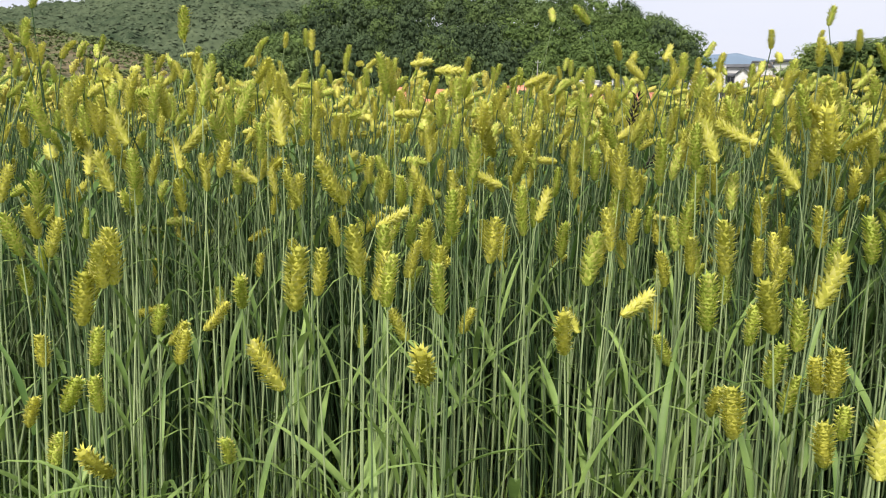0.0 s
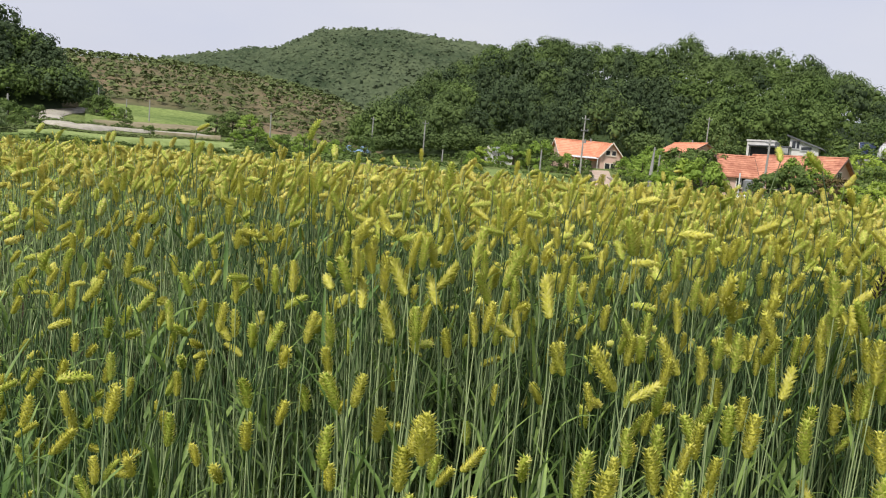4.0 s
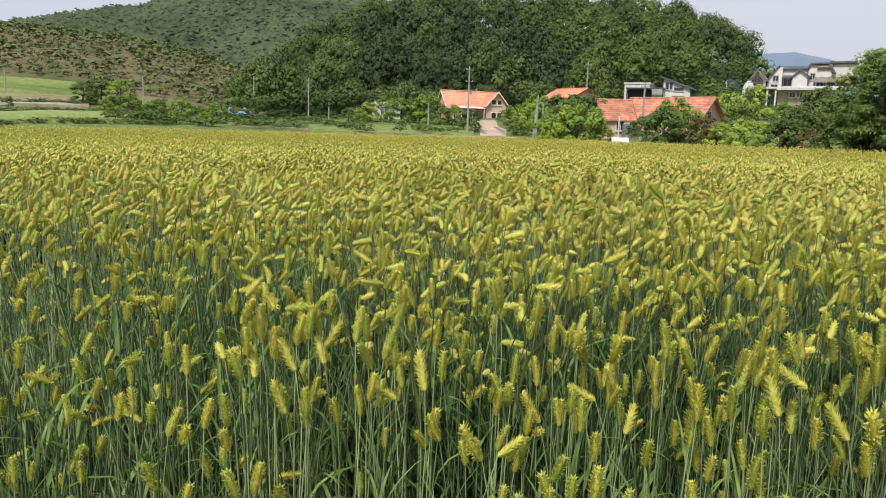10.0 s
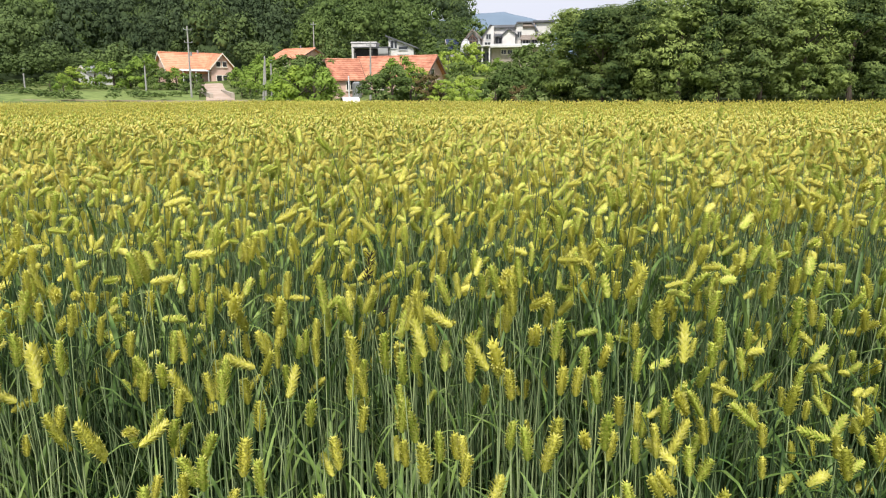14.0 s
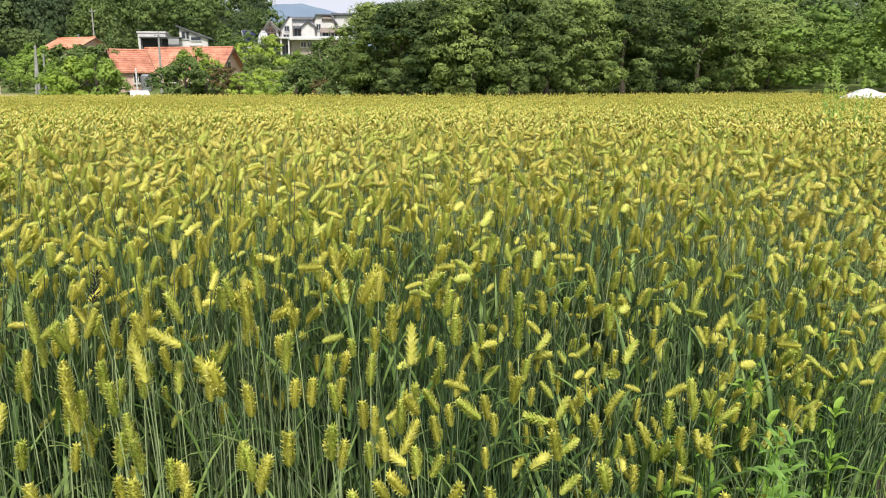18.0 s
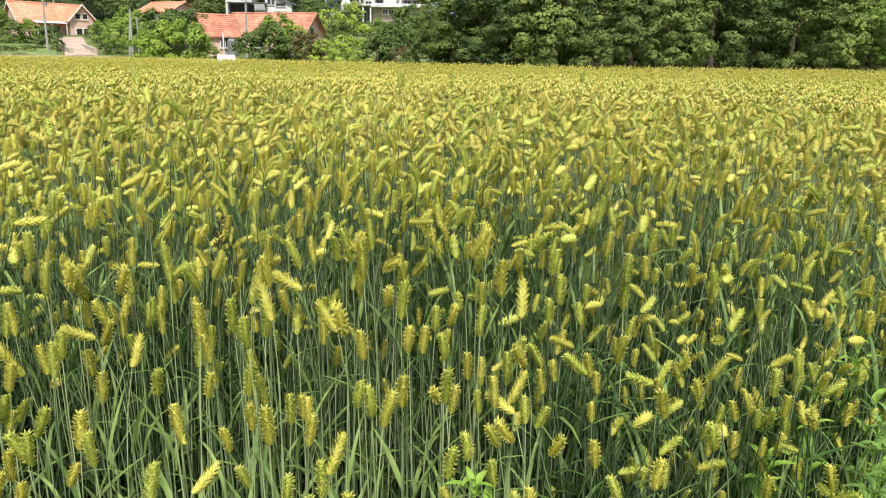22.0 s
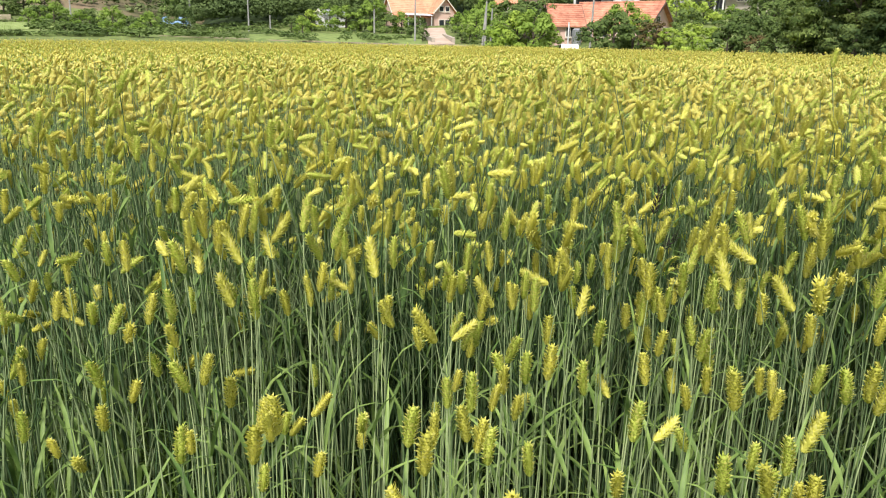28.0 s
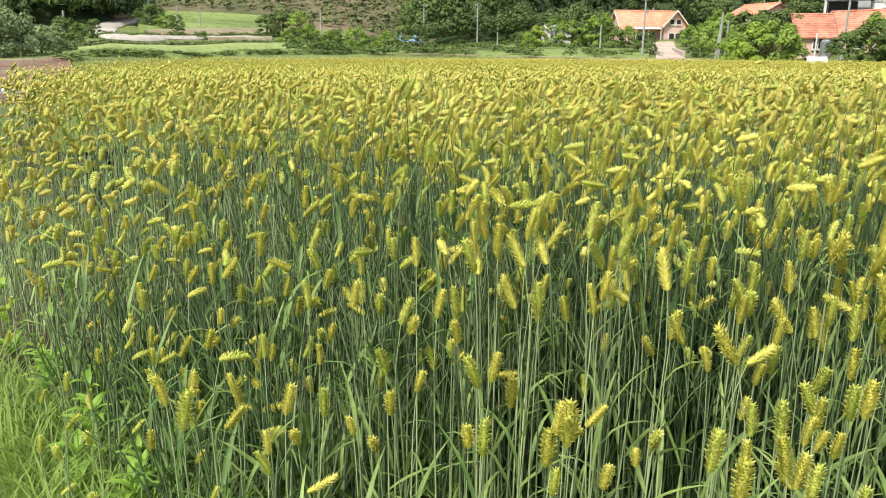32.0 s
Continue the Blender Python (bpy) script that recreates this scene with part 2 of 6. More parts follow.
M_PLASTIC = material("white_plastic_sheet", (0.50, 0.51, 0.52), (0.68, 0.69, 0.70), 6, 0.4, bump=0.3)
M_BLUE = material("blue_tarpaulin", (0.12, 0.24, 0.40), (0.30, 0.44, 0.58), 2, 0.5, bump=0.4)
M_CAR = material("white_car_paint", (0.70, 0.70, 0.71), (0.78, 0.78, 0.79), 1, 0.25, spec=0.5)
M_RUBBER = material("tyre_rubber", (0.015, 0.015, 0.015), (0.03, 0.03, 0.03), 5, 0.85)
M_FLOWER = material("cream_blossom", (0.60, 0.58, 0.48), (0.75, 0.73, 0.64), 6, 0.7, translucent=0.2)
M_DRYGRASS = material("withered_weed", (0.22, 0.10, 0.06), (0.42, 0.26, 0.15), 10, 0.8, translucent=0.2, island=0.4)

GLASS = bpy.data.materials.new("window_glass")
GLASS.use_nodes = True
gb = GLASS.node_tree.nodes["Principled BSDF"]
gb.inputs["Base Color"].default_value = (0.03, 0.035, 0.04, 1)
gb.inputs["Roughness"].default_value = 0.08

# ---- building helpers ----
RNG = np.random.default_rng(7)


def fast_mesh(name, verts, faces, mat, tips=None, tip_mat=None):
    """A mesh from numpy arrays whose faces all have one count of corners; tips: which faces of each repeat take the second material."""
    me = bpy.data.meshes.new(name)
    verts, faces = np.asarray(verts, np.float32), np.asarray(faces, np.int32)
    k = faces.shape[1]
    me.vertices.add(len(verts))
    me.vertices.foreach_set("co", verts.ravel())
    me.loops.add(faces.size)
    me.loops.foreach_set("vertex_index", faces.ravel())
    me.polygons.add(len(faces))
    me.polygons.foreach_set("loop_start", np.arange(0, faces.size, k, dtype=np.int32))
    me.update(calc_edges=True)
    if mat:
        me.materials.append(mat)
    if tips is not None:
        me.materials.append(tip_mat)
        me.polygons.foreach_set("material_index", np.asarray(tips, np.int32))
    return me


def scatter(tv, tf, place, turn):
    """Copies of a template at many places with 3x3 turns, as arrays."""
    tv, tf = np.asarray(tv, float), np.asarray(tf)
    v = np.einsum("nij,kj->nki", turn, tv) + place[:, None, :]
    f = tf[None] + (np.arange(len(place)) * len(tv))[:, None, None]
    return v.reshape(-1, 3), f.reshape(-1, tf.shape[1])


def join(parts):
    vs, fs, n = [], [], 0
    for v, f in parts:
        vs.append(v)
        fs.append(np.asarray(f) + n)
        n += len(v)
    return np.concatenate(vs), np.concatenate(fs)


def frames(axis, spin=None):
    """Turns whose local z is each given axis."""
    axis = axis / np.linalg.norm(axis, axis=1, keepdims=True)
    side = np.cross(axis, np.where(np.abs(axis[:, 2:3]) > 0.95, [[1.0, 0, 0]], [[0, 0, 1.0]]))
    side /= np.linalg.norm(side, axis=1, keepdims=True)
    other = np.cross(axis, side)
    if spin is not None:
        c, s = np.cos(spin)[:, None], np.sin(spin)[:, None]
        side, other = side * c + other * s, other * c - side * s
    return np.stack([side, other, axis], axis=2)


def part(name, mesh, parent=None, label="", mat=None, at=None):
    """Links a mesh or a bmesh as one object, under a thing or part where one is given."""
    if isinstance(mesh, bmesh.types.BMesh):
        me = bpy.data.meshes.new(name)
        mesh.to_mesh(me)
        mesh.free()
        mesh = me
    if mat:
        mesh.materials.clear()
        mesh.materials.append(mat)
    ob = new(name, mesh)
    if parent:
        ob.parent = parent
    if at is not None:
        ob.matrix_local = at
    if label:
        tagged(ob, label)
    return ob


def thing(name, m, label, category, group="", kind=""):
    ob = new(name)
    ob.matrix_world = m
    return tagged(ob, label, category, group, kind)


def box(x0, x1, y0, y1, z0, z1, bevel=0.0):
    bm = bmesh.new()
    bmesh.ops.create_cube(bm, size=1)
    bmesh.ops.scale(bm, vec=(x1 - x0, y1 - y0, z1 - z0), verts=bm.verts)
    bmesh.ops.translate(bm, vec=((x0 + x1) / 2, (y0 + y1) / 2, (z0 + z1) / 2), verts=bm.verts)
    if bevel:
        bmesh.ops.bevel(bm, geom=bm.edges[:], offset=bevel, segments=2, affect="EDGES")
    return bm


def prism(points, depth_axis, d0, d1):
    """A solid from a flat outline (pairs) drawn out along one axis: 'y' takes (x, z) pairs, 'x' takes (y, z)."""
    bm = bmesh.new()
    ends = []
    for d in (d0, d1):
        ends.append([bm.verts.new((p[0], d, p[1]) if depth_axis == "y" else (d, p[0], p[1])) for p in points])
    bm.faces.new(ends[0])
    bm.faces.new(ends[1][::-1])
    for i in range(len(points)):
        j = (i + 1) % len(points)
        bm.faces.new((ends[0][j], ends[0][i], ends[1][i], ends[1][j]))
    bmesh.ops.recalc_face_normals(bm, faces=bm.faces[:])
    return bm


def tube(points, radii, sides=8):
    """A tapered round bar along a line of points."""
    bm = bmesh.new()
    rings = []
    for i, (p, r) in enumerate(zip(points, radii)):
        a = Vector(points[min(i + 1, len(points) - 1)]) - Vector(points[max(i - 1, 0)])
        q = a.to_track_quat("Z", "Y")
        rings.append([bm.verts.new(Vector(p) + q @ Vector((r * math.cos(2 * math.pi * k / sides), r * math.sin(2 * math.pi * k / sides), 0))) for k in range(sides)])
    for a, b in zip(rings, rings[1:]):
        for k in range(sides):
            bm.faces.new((a[k], a[(k + 1) % sides], b[(k + 1) % sides], b[k]))
    bm.faces.new(rings[0][::-1])
    bm.faces.new(rings[-1])
    return bm


EYE = 1.45


def polar(az, r, z=None, k=None):
    """A place by compass angle in degrees from the line of sight to the house, and distance; height, or slope of the sight line."""
    a = radians(az)
    return Vector((r * math.sin(a), r * math.cos(a), z if z is not None else EYE + r * k))


def facing(az, r, z, turn=0.0):
    """A pose at that place whose -y side faces the field's corner."""
    p = polar(az, r, z)
    return pose(p.x, p.y, p.z, 0, 0, -az + turn)

# ---- lie of the land ----
EDGE_AZ = (-50, -46, -40, -32, -22, -10, 0, 8, 15, 22, 30, 37, 44, 52, 60, 75)
EDGE_R = (5, 11, 27, 62, 75, 84, 88, 84, 72, 60, 52, 49, 51, 58, 62, 62)


def field_edge(az):
    return np.interp(az, EDGE_AZ, EDGE_R)


# sight-line slope of the ground behind the field, at 1.12 of the edge and at set distances
LAND_AZ = (-75, -46, -38, -30, -22, -16, -8, 0, 6, 10, 15, 20, 24, 30, 44, 56, 62, 80)
LAND_NEAR = (-0.09, -0.09, -0.030, -0.0105, -0.009, -0.0075, -0.0065, -0.006, -0.008, -0.010, -0.011, -0.013, -0.014, -0.014, -0.012, -0.008, -0.006, -0.006)
LAND_130 = (0.0, 0.005, 0.020, 0.016, 0.010, 0.005, 0.012, 0.0135, 0.018, 0.024, 0.030, 0.034, 0.030, 0.02, 0.02, 0.03, 0.035, 0.035)
LAND_180 = (0.03, 0.035, 0.040, 0.038, 0.030, 0.012, 0.028, 0.032, 0.040, 0.048, 0.050, 0.050, 0.044, 0.04, 0.05, 0.06, 0.07, 0.07)


def ground_z(x, y):
    """Height of the ground: the field falls slightly away, the land behind it climbs."""
    az, r = np.degrees(np.arctan2(x, y)), np.hypot(x, y)
    turned = np.abs(az)
    e = field_edge(np.clip(az, -50, 75))
    az = np.clip(az, -75, 80)
    zf = -0.25 * np.minimum(r, e) / 85
    ze = -0.25 * e / 85
    rn = np.maximum(e * 1.10, e + 4)
    zn = EYE + rn * np.interp(az, LAND_AZ, LAND_NEAR)
    z130 = EYE + 130 * np.interp(az, LAND_AZ, LAND_130)
    z180 = EYE + 180 * np.interp(az, LAND_AZ, LAND_180)
    z = np.where(r <= e, zf, ze + (zn - ze) * np.clip((r - e) / (rn - e), 0, 1))
    z = np.where(r > rn, zn + (z130 - zn) * np.clip((r - rn) / np.maximum(130 - rn, 1), 0, 1), z)
    z = np.where(r > 130, z130 + (z180 - z130) * np.clip((r - 130) / 50, 0, 1), z)
    z = np.where(r > 180, z180 * np.clip(1 - (r - 180) / 400, 0, 1), z)
    w = np.clip((turned - 80) / 40, 0, 1)
    return z * (1 - w) - 0.02 * np.minimum(r, 5) * w


def gz(x, y):
    return float(ground_z(np.float64(x), np.float64(y)))


def on_ground(az, r, turn=0.0, sink=0.0):
    p = polar(az, r, 0)
    return facing(az, r, gz(p.x, p.y) - sink, turn)


def sheet_from_grid(name, pts, mat):
    """A surface from a grid of points (rows, columns, 3)."""
    n, m = pts.shape[:2]
    i = np.arange(n * m).reshape(n, m)
    f = np.stack([i[:-1, :-1], i[:-1, 1:], i[1:, 1:], i[1:, :-1]], -1).reshape(-1, 4)
    me = fast_mesh(name, pts.reshape(-1, 3), f, mat)
    me.polygons.foreach_set("use_smooth", np.ones(len(f), bool))
    return me


def polar_sheet(name, az0, az1, n_az, radii, mat, lift=0.0, rough=0.0):
    az = np.radians(np.linspace(az0, az1, n_az))
    r = np.asarray(radii, float)
    x, y = r[:, None] * np.sin(az), r[:, None] * np.cos(az)
    z = ground_z(x, y) + lift
    if rough:
        z = z + rough * RNG.normal(size=z.shape)
    return sheet_from_grid(name, np.stack([x, y, z], -1), mat)


ground_radii = np.concatenate([[0.0, 0.6, 1.2, 2, 3, 4.5, 6], np.arange(8, 200, 2.5), [220, 260, 320, 420, 600, 1000, 2000, 4000]])
ground = tagged(new("ground", polar_sheet("ground", -180, 180, 361, ground_radii, M_MEADOW)), "grassy valley ground rising behind the barley field", "ground", kind="structure")

# bare soil under the crop
soil_az = np.linspace(-50, 70, 107)
soil_s = np.linspace(0.012, 1.0, 40) ** 1.5
soil_r = 0.8 + soil_s[:, None] * (field_edge(soil_az)[None] - 0.8)
sx, sy = soil_r * np.sin(np.radians(soil_az)), soil_r * np.cos(np.radians(soil_az))
field_soil = tagged(new("field_soil", sheet_from_grid("field_soil", np.stack([sx, sy, ground_z(sx, sy) + 0.006], -1), M_SOIL)), "dark bare soil between the barley stems", "soil", kind="structure")


def hill(name, az_k, r0, r1, mat, label, drop=0.0, base_drop=0.0, bumps=0.004):
    """A hill from its crest's sight-line slopes; drop lowers the crest by the height of the trees on it. Returns the object and a height function."""
    azs, ks = np.array([a for a, _ in az_k], float), np.array([k for _, k in az_k], float)
    az = np.linspace(azs[0], azs[-1], 120)
    s = np.concatenate([np.linspace(0, 1, 24), [1.15, 1.35, 1.7]])
    crest = EYE + r1 * np.interp(az, azs, ks) - drop

    def shape(a, t):
        c = EYE + r1 * np.interp(a, azs, ks) - drop
        rr = r0 + t * (r1 - r0)
        xb, yb = r0 * np.sin(np.radians(a)), r0 * np.cos(np.radians(a))
        b = ground_z(xb, yb) - base_drop
        up = np.clip(t, 0, 1)
        rise = np.sin(up * math.pi / 2) ** 1.15
        z = b + (np.maximum(c, b) - b) * rise - np.clip(t - 1, 0, 9) * (r1 - r0) * 0.35
        return rr * np.sin(np.radians(a)), rr * np.cos(np.radians(a)), z

    A, S = np.meshgrid(az, s)
    x, y, z = shape(A, S)
    wob = np.sin(A * 0.9 + S * 7) * np.sin(A * 0.37 - S * 4.1) * (r1 - r0) * bumps * np.clip(S * 3, 0, 1)
    ob = new(name, sheet_from_grid(name, np.stack([x, y, z + wob * (S < 0.95)], -1), mat))
    return tagged(ob, label, "hill", kind="structure"), shape


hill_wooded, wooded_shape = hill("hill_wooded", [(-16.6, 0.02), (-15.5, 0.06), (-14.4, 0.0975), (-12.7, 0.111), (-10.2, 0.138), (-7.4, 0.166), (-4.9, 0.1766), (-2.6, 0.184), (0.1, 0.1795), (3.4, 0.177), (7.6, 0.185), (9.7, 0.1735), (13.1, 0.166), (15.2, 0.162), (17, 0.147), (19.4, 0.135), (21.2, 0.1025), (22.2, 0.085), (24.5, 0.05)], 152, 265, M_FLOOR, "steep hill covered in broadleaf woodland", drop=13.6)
hill_far, far_shape = hill("hill_far", [(-60, 0.09), (-45, 0.10), (-36, 0.104), (-32.5, 0.1087), (-29.6, 0.1216), (-26.9, 0.1324), (-22.9, 0.1457), (-20.5, 0.169), (-18.1, 0.1766), (-13.9, 0.180), (-11.3, 0.1756), (-7.6, 0.171), (-2, 0.15), (10, 0.1)], 420, 800, M_FARWOOD, "hazy distant hill covered in woodland", drop=15.0, base_drop=12)
hill_cleared, cleared_shape = hill("hill_cleared", [(-60, 0.085), (-46, 0.09), (-37.5, 0.104), (-32.5, 0.107), (-29.5, 0.1058), (-26.8, 0.1044), (-23.6, 0.10), (-20.3, 0.0915), (-17.7, 0.0775), (-15.9, 0.0655), (-12, 0.035)], 172, 300, M_CLEARED, "cleared brown hillside dotted with young shrubs", drop=2.5)
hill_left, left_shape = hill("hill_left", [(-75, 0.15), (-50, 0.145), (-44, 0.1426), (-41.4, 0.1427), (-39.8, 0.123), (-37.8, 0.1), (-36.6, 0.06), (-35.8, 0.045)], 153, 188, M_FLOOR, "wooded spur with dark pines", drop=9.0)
hill_right, right_shape = hill("hill_right", [(24, 0.03), (30, 0.05), (45, 0.085), (52, 0.095), (60, 0.105), (70, 0.11), (85, 0.11)], 85, 190, M_MEADOW, "grassy hillside with orchard trees", drop=4.0)
mountain = hill("mountain", [(15, 0.08), (18, 0.092), (21.6, 0.1015), (22.8, 0.1032), (24.5, 0.0951), (26.1, 0.0863), (30, 0.08), (40, 0.06)], 1500, 2600, M_MOUNTAIN, "blue mountain on the horizon", base_drop=60)[0]

# green plot running up the foot of the cleared hillside
GA, GT = np.meshgrid(np.linspace(-36.4, -27.5, 40), np.linspace(-0.02, 0.09, 9))
gx, gy, gzz = cleared_shape(GA, GT)
tagged(new("terrace_7", sheet_from_grid("terrace_7", np.stack([gx, gy, gzz + 0.45 * ((GT > -0.015) & (GT < 0.085))], -1), M_PADDY)), "bright green grassy plot up the hillside's foot", "terrace", kind="structure")

# terraces, banks and tracks in the valley to the side of the field
def strip(name, az0, az1, ra0, ra1, rb0, rb1, mat, label, lift=0.05):
    """A band of land between two lines of distance, following the ground."""
    az = np.linspace(az0, az1, 40)
    t = (az - az0) / (az1 - az0)
    inner, outer = ra0 + (ra1 - ra0) * t, rb0 + (rb1 - rb0) * t
    s = np.linspace(0, 1, 8)[:, None]
    r = inner + (outer - inner) * s + 0.5 * np.sin(az * 2.3)
    x, y = r * np.sin(np.radians(az)), r * np.cos(np.radians(az))
    z = ground_z(x, y) + lift * np.where((s > 0) & (s < 1), 1, 0.0)
    return tagged(new(name, sheet_from_grid(name, np.stack([x, y, z], -1), mat)), label, "terrace", kind="structure")


strip("terrace_1", -41, -17, 56, 106, 62, 112, M_PADDY, "narrow green terrace behind the barley field", 0.3)
strip("terrace_2", -40, -24, 62, 109, 70, 124, M_PALEGRASS, "narrow pale green terrace plot with short grass", 0.35)
strip("terrace_3", -35.5, -27.4, 129, 144, 137, 156, M_DRY, "dry brown earth bank above the track", 0.5)
strip("terrace_4", -36, -27.2, 138, 157, 171, 172, M_PADDY, "bright green sloping plot below the hillside", 0.5)
strip("terrace_5", -34.5, -27, 115, 130, 119, 137, M_DRY, "dry pale earth bank beside the track", 0.4)
strip("terrace_6", -12, 0.5, 96, 95, 112, 118, M_PADDY, "sunlit grassy bank below the house", 0.2)


def track(name, stops, width, label, mat=M_DIRT, lift=0.4):
    """A track through stops of (compass angle, distance)."""
    pts = [polar(a, r, 0) for a, r in stops]
    left, right = [], []
    n = 8
    line = []
    for i in range(len(pts) - 1):
        for j in range(n):
            line.append(pts[i].lerp(pts[i + 1], j / n))
    line.append(pts[-1])
    grid = []
    for i, p in enumerate(line):
        d = line[min(i + 1, len(line) - 1)] - line[max(i - 1, 0)]
        s = Vector((d.y, -d.x, 0)).normalized() * width / 2
        grid.append([(q.x, q.y, gz(q.x, q.y) + lift * e) for q, e in ((p - s, 0.2), (p - s * 0.8, 1), (p, 1.05), (p + s * 0.8, 1), (p + s, 0.2))])
    return tagged(new(name, sheet_from_grid(name, np.array(grid), mat)), label, "track", kind="structure")


track("track_1", [(-36.2, 196), (-35.6, 182), (-36.0, 166), (-37.6, 152), (-38.3, 141), (-38.0, 126), (-37.5, 112), (-36.8, 100), (-36.0, 106), (-35.0, 118), (-33.9, 118), (-32.0, 124), (-28.0, 133)], 4.4, "pale winding concrete track up the valley", lift=0.4)
track("road", [(-18, 104), (-15, 102), (-12.5, 99), (-10, 97), (-5, 96), (0, 96), (3, 96), (6, 92)], 1.8, "narrow earthen farm road beyond the field", M_DRY, 0.08)
track("driveway", [(2.0, 96), (1.9, 104), (1.5, 116), (1.4, 130)], 3.4, "pinkish paved driveway up to the pink house", M_DRIVE, 0.12)
plot = strip("plot", -54, -40.6, 17, 29, 48, 62, M_MULCH, "reddish bare ploughed plot beside the barley", 0.12)
for k, (near, mat_k) in enumerate(((22, M_MULCH), (26, M_DRY), (30.5, M_MULCH), (36, M_DRY), (42, M_MULCH), (50, M_DRY))):
    track("planting_bed_%d" % (k + 1), [(-55, near * 0.86), (-50, near * 0.95), (-46, near * 1.02), (-42.5, near * 1.12)], 1.5 + 0.3 * (k % 3), "raised bare earth bed in the ploughed plot", mat_k, 0.14)
track("plot_border", [(-54, 18), (-48, 21), (-44.5, 25), (-42, 29)], 0.5, "pale strip of sheeting along the bare plot", M_AWNING, 0.2)

# ---- barley crop ----


def crop_inside(x, y):
    az, r = np.degrees(np.arctan2(x, y)), np.hypot(x, y)
    left = np.interp(r, (0.84, 1.1, 1.5, 2.0, 2.7, 4, 6, 9, 14, 25, 62, 75, 88), (-33, -36, -40, -44, -47, -50, -50, -47, -45, -41, -32, -22, -10))
    right = np.interp(r, (0.8, 1.2, 1.8, 2.3, 3, 62), (54, 58, 62.5, 66, 70, 70))
    return (az > left) & (az < right) & (r < field_edge(az)) & (y > 0.35) & (r > 0.92)


def margin(x, y):
    """Metres from the crop's side boundaries."""
    az, r = np.degrees(np.arctan2(x, y)), np.hypot(x, y)
    left = np.interp(r, (0.84, 1.1, 1.5, 2.0, 2.7, 4, 6, 9), (-33, -36, -40, -44, -47, -50, -50, -47))
    right = np.interp(r, (0.8, 1.2, 1.8, 2.3, 3), (54, 58, 62.5, 66, 70))
    return np.radians(np.minimum(az - left, right - az)) * r


def thin_front(x, y):
    """Share of plants kept: the outermost rows stand thin, thinner towards one side."""
    az, r = np.degrees(np.arctan2(x, y)), np.hypot(x, y)
    return np.interp(r, (0.92, 1.3, 1.55, 1.75), (0.14, 0.30, 0.8, 1.0)) * np.interp(az, (-40, -26, -10, 0, 22, 40), (0.45, 0.6, 0.85, 0.85, 1.5, 2.0))


def crop_points(r0, r1, per_m2):
    n = int((r1 * r1 - r0 * r0) * 0.5 * radians(121) * per_m2)
    r = np.sqrt(RNG.uniform(r0 * r0, r1 * r1, n))
    a = np.radians(RNG.uniform(-51, 70, n))
    x, y = r * np.sin(a), r * np.cos(a)
    keep = crop_inside(x, y) & (RNG.random(n) < thin_front(x, y))
    return x[keep], y[keep], r[keep]


def crop_height(x, y, r, n):
    """Shorter plants along the near edge and the sides, a few stragglers everywhere."""
    h = np.interp(r, (0.8, 1.2, 1.7, 2.3, 4, 8), (0.72, 0.80, 0.95, 1.03, 1.04, 1.0))
    h = (h + RNG.normal(0, 0.07, n)) * np.where(r < 7, np.interp(margin(x, y), (0, 0.7), np.array((0.6, 1.0))), 1.0)
    low = RNG.random(n) < np.where(r < 2.6, 0.36, 0.26)
    h = np.where(low, h - RNG.uniform(0.06, 0.36, n), h)
    return np.where((RNG.random(n) < 0.025) & (r < 6), h + RNG.uniform(0.06, 0.18, n), h)


def ear_axes(n, nod=0.5):
    """Many ears stand, the rest lean over or nod, more of them to one side, with the wind."""
    tilt = np.where(RNG.random(n) > nod, np.abs(RNG.normal(0, 0.28, n)), RNG.uniform(0.45, 1.6, n))
    a = np.where(RNG.random(n) < 0.55, RNG.normal(0.3, 0.7, n), RNG.uniform(0, 2 * math.pi, n))
    return np.stack([np.sin(tilt) * np.cos(a), np.sin(tilt) * np.sin(a), np.cos(tilt)], 1)


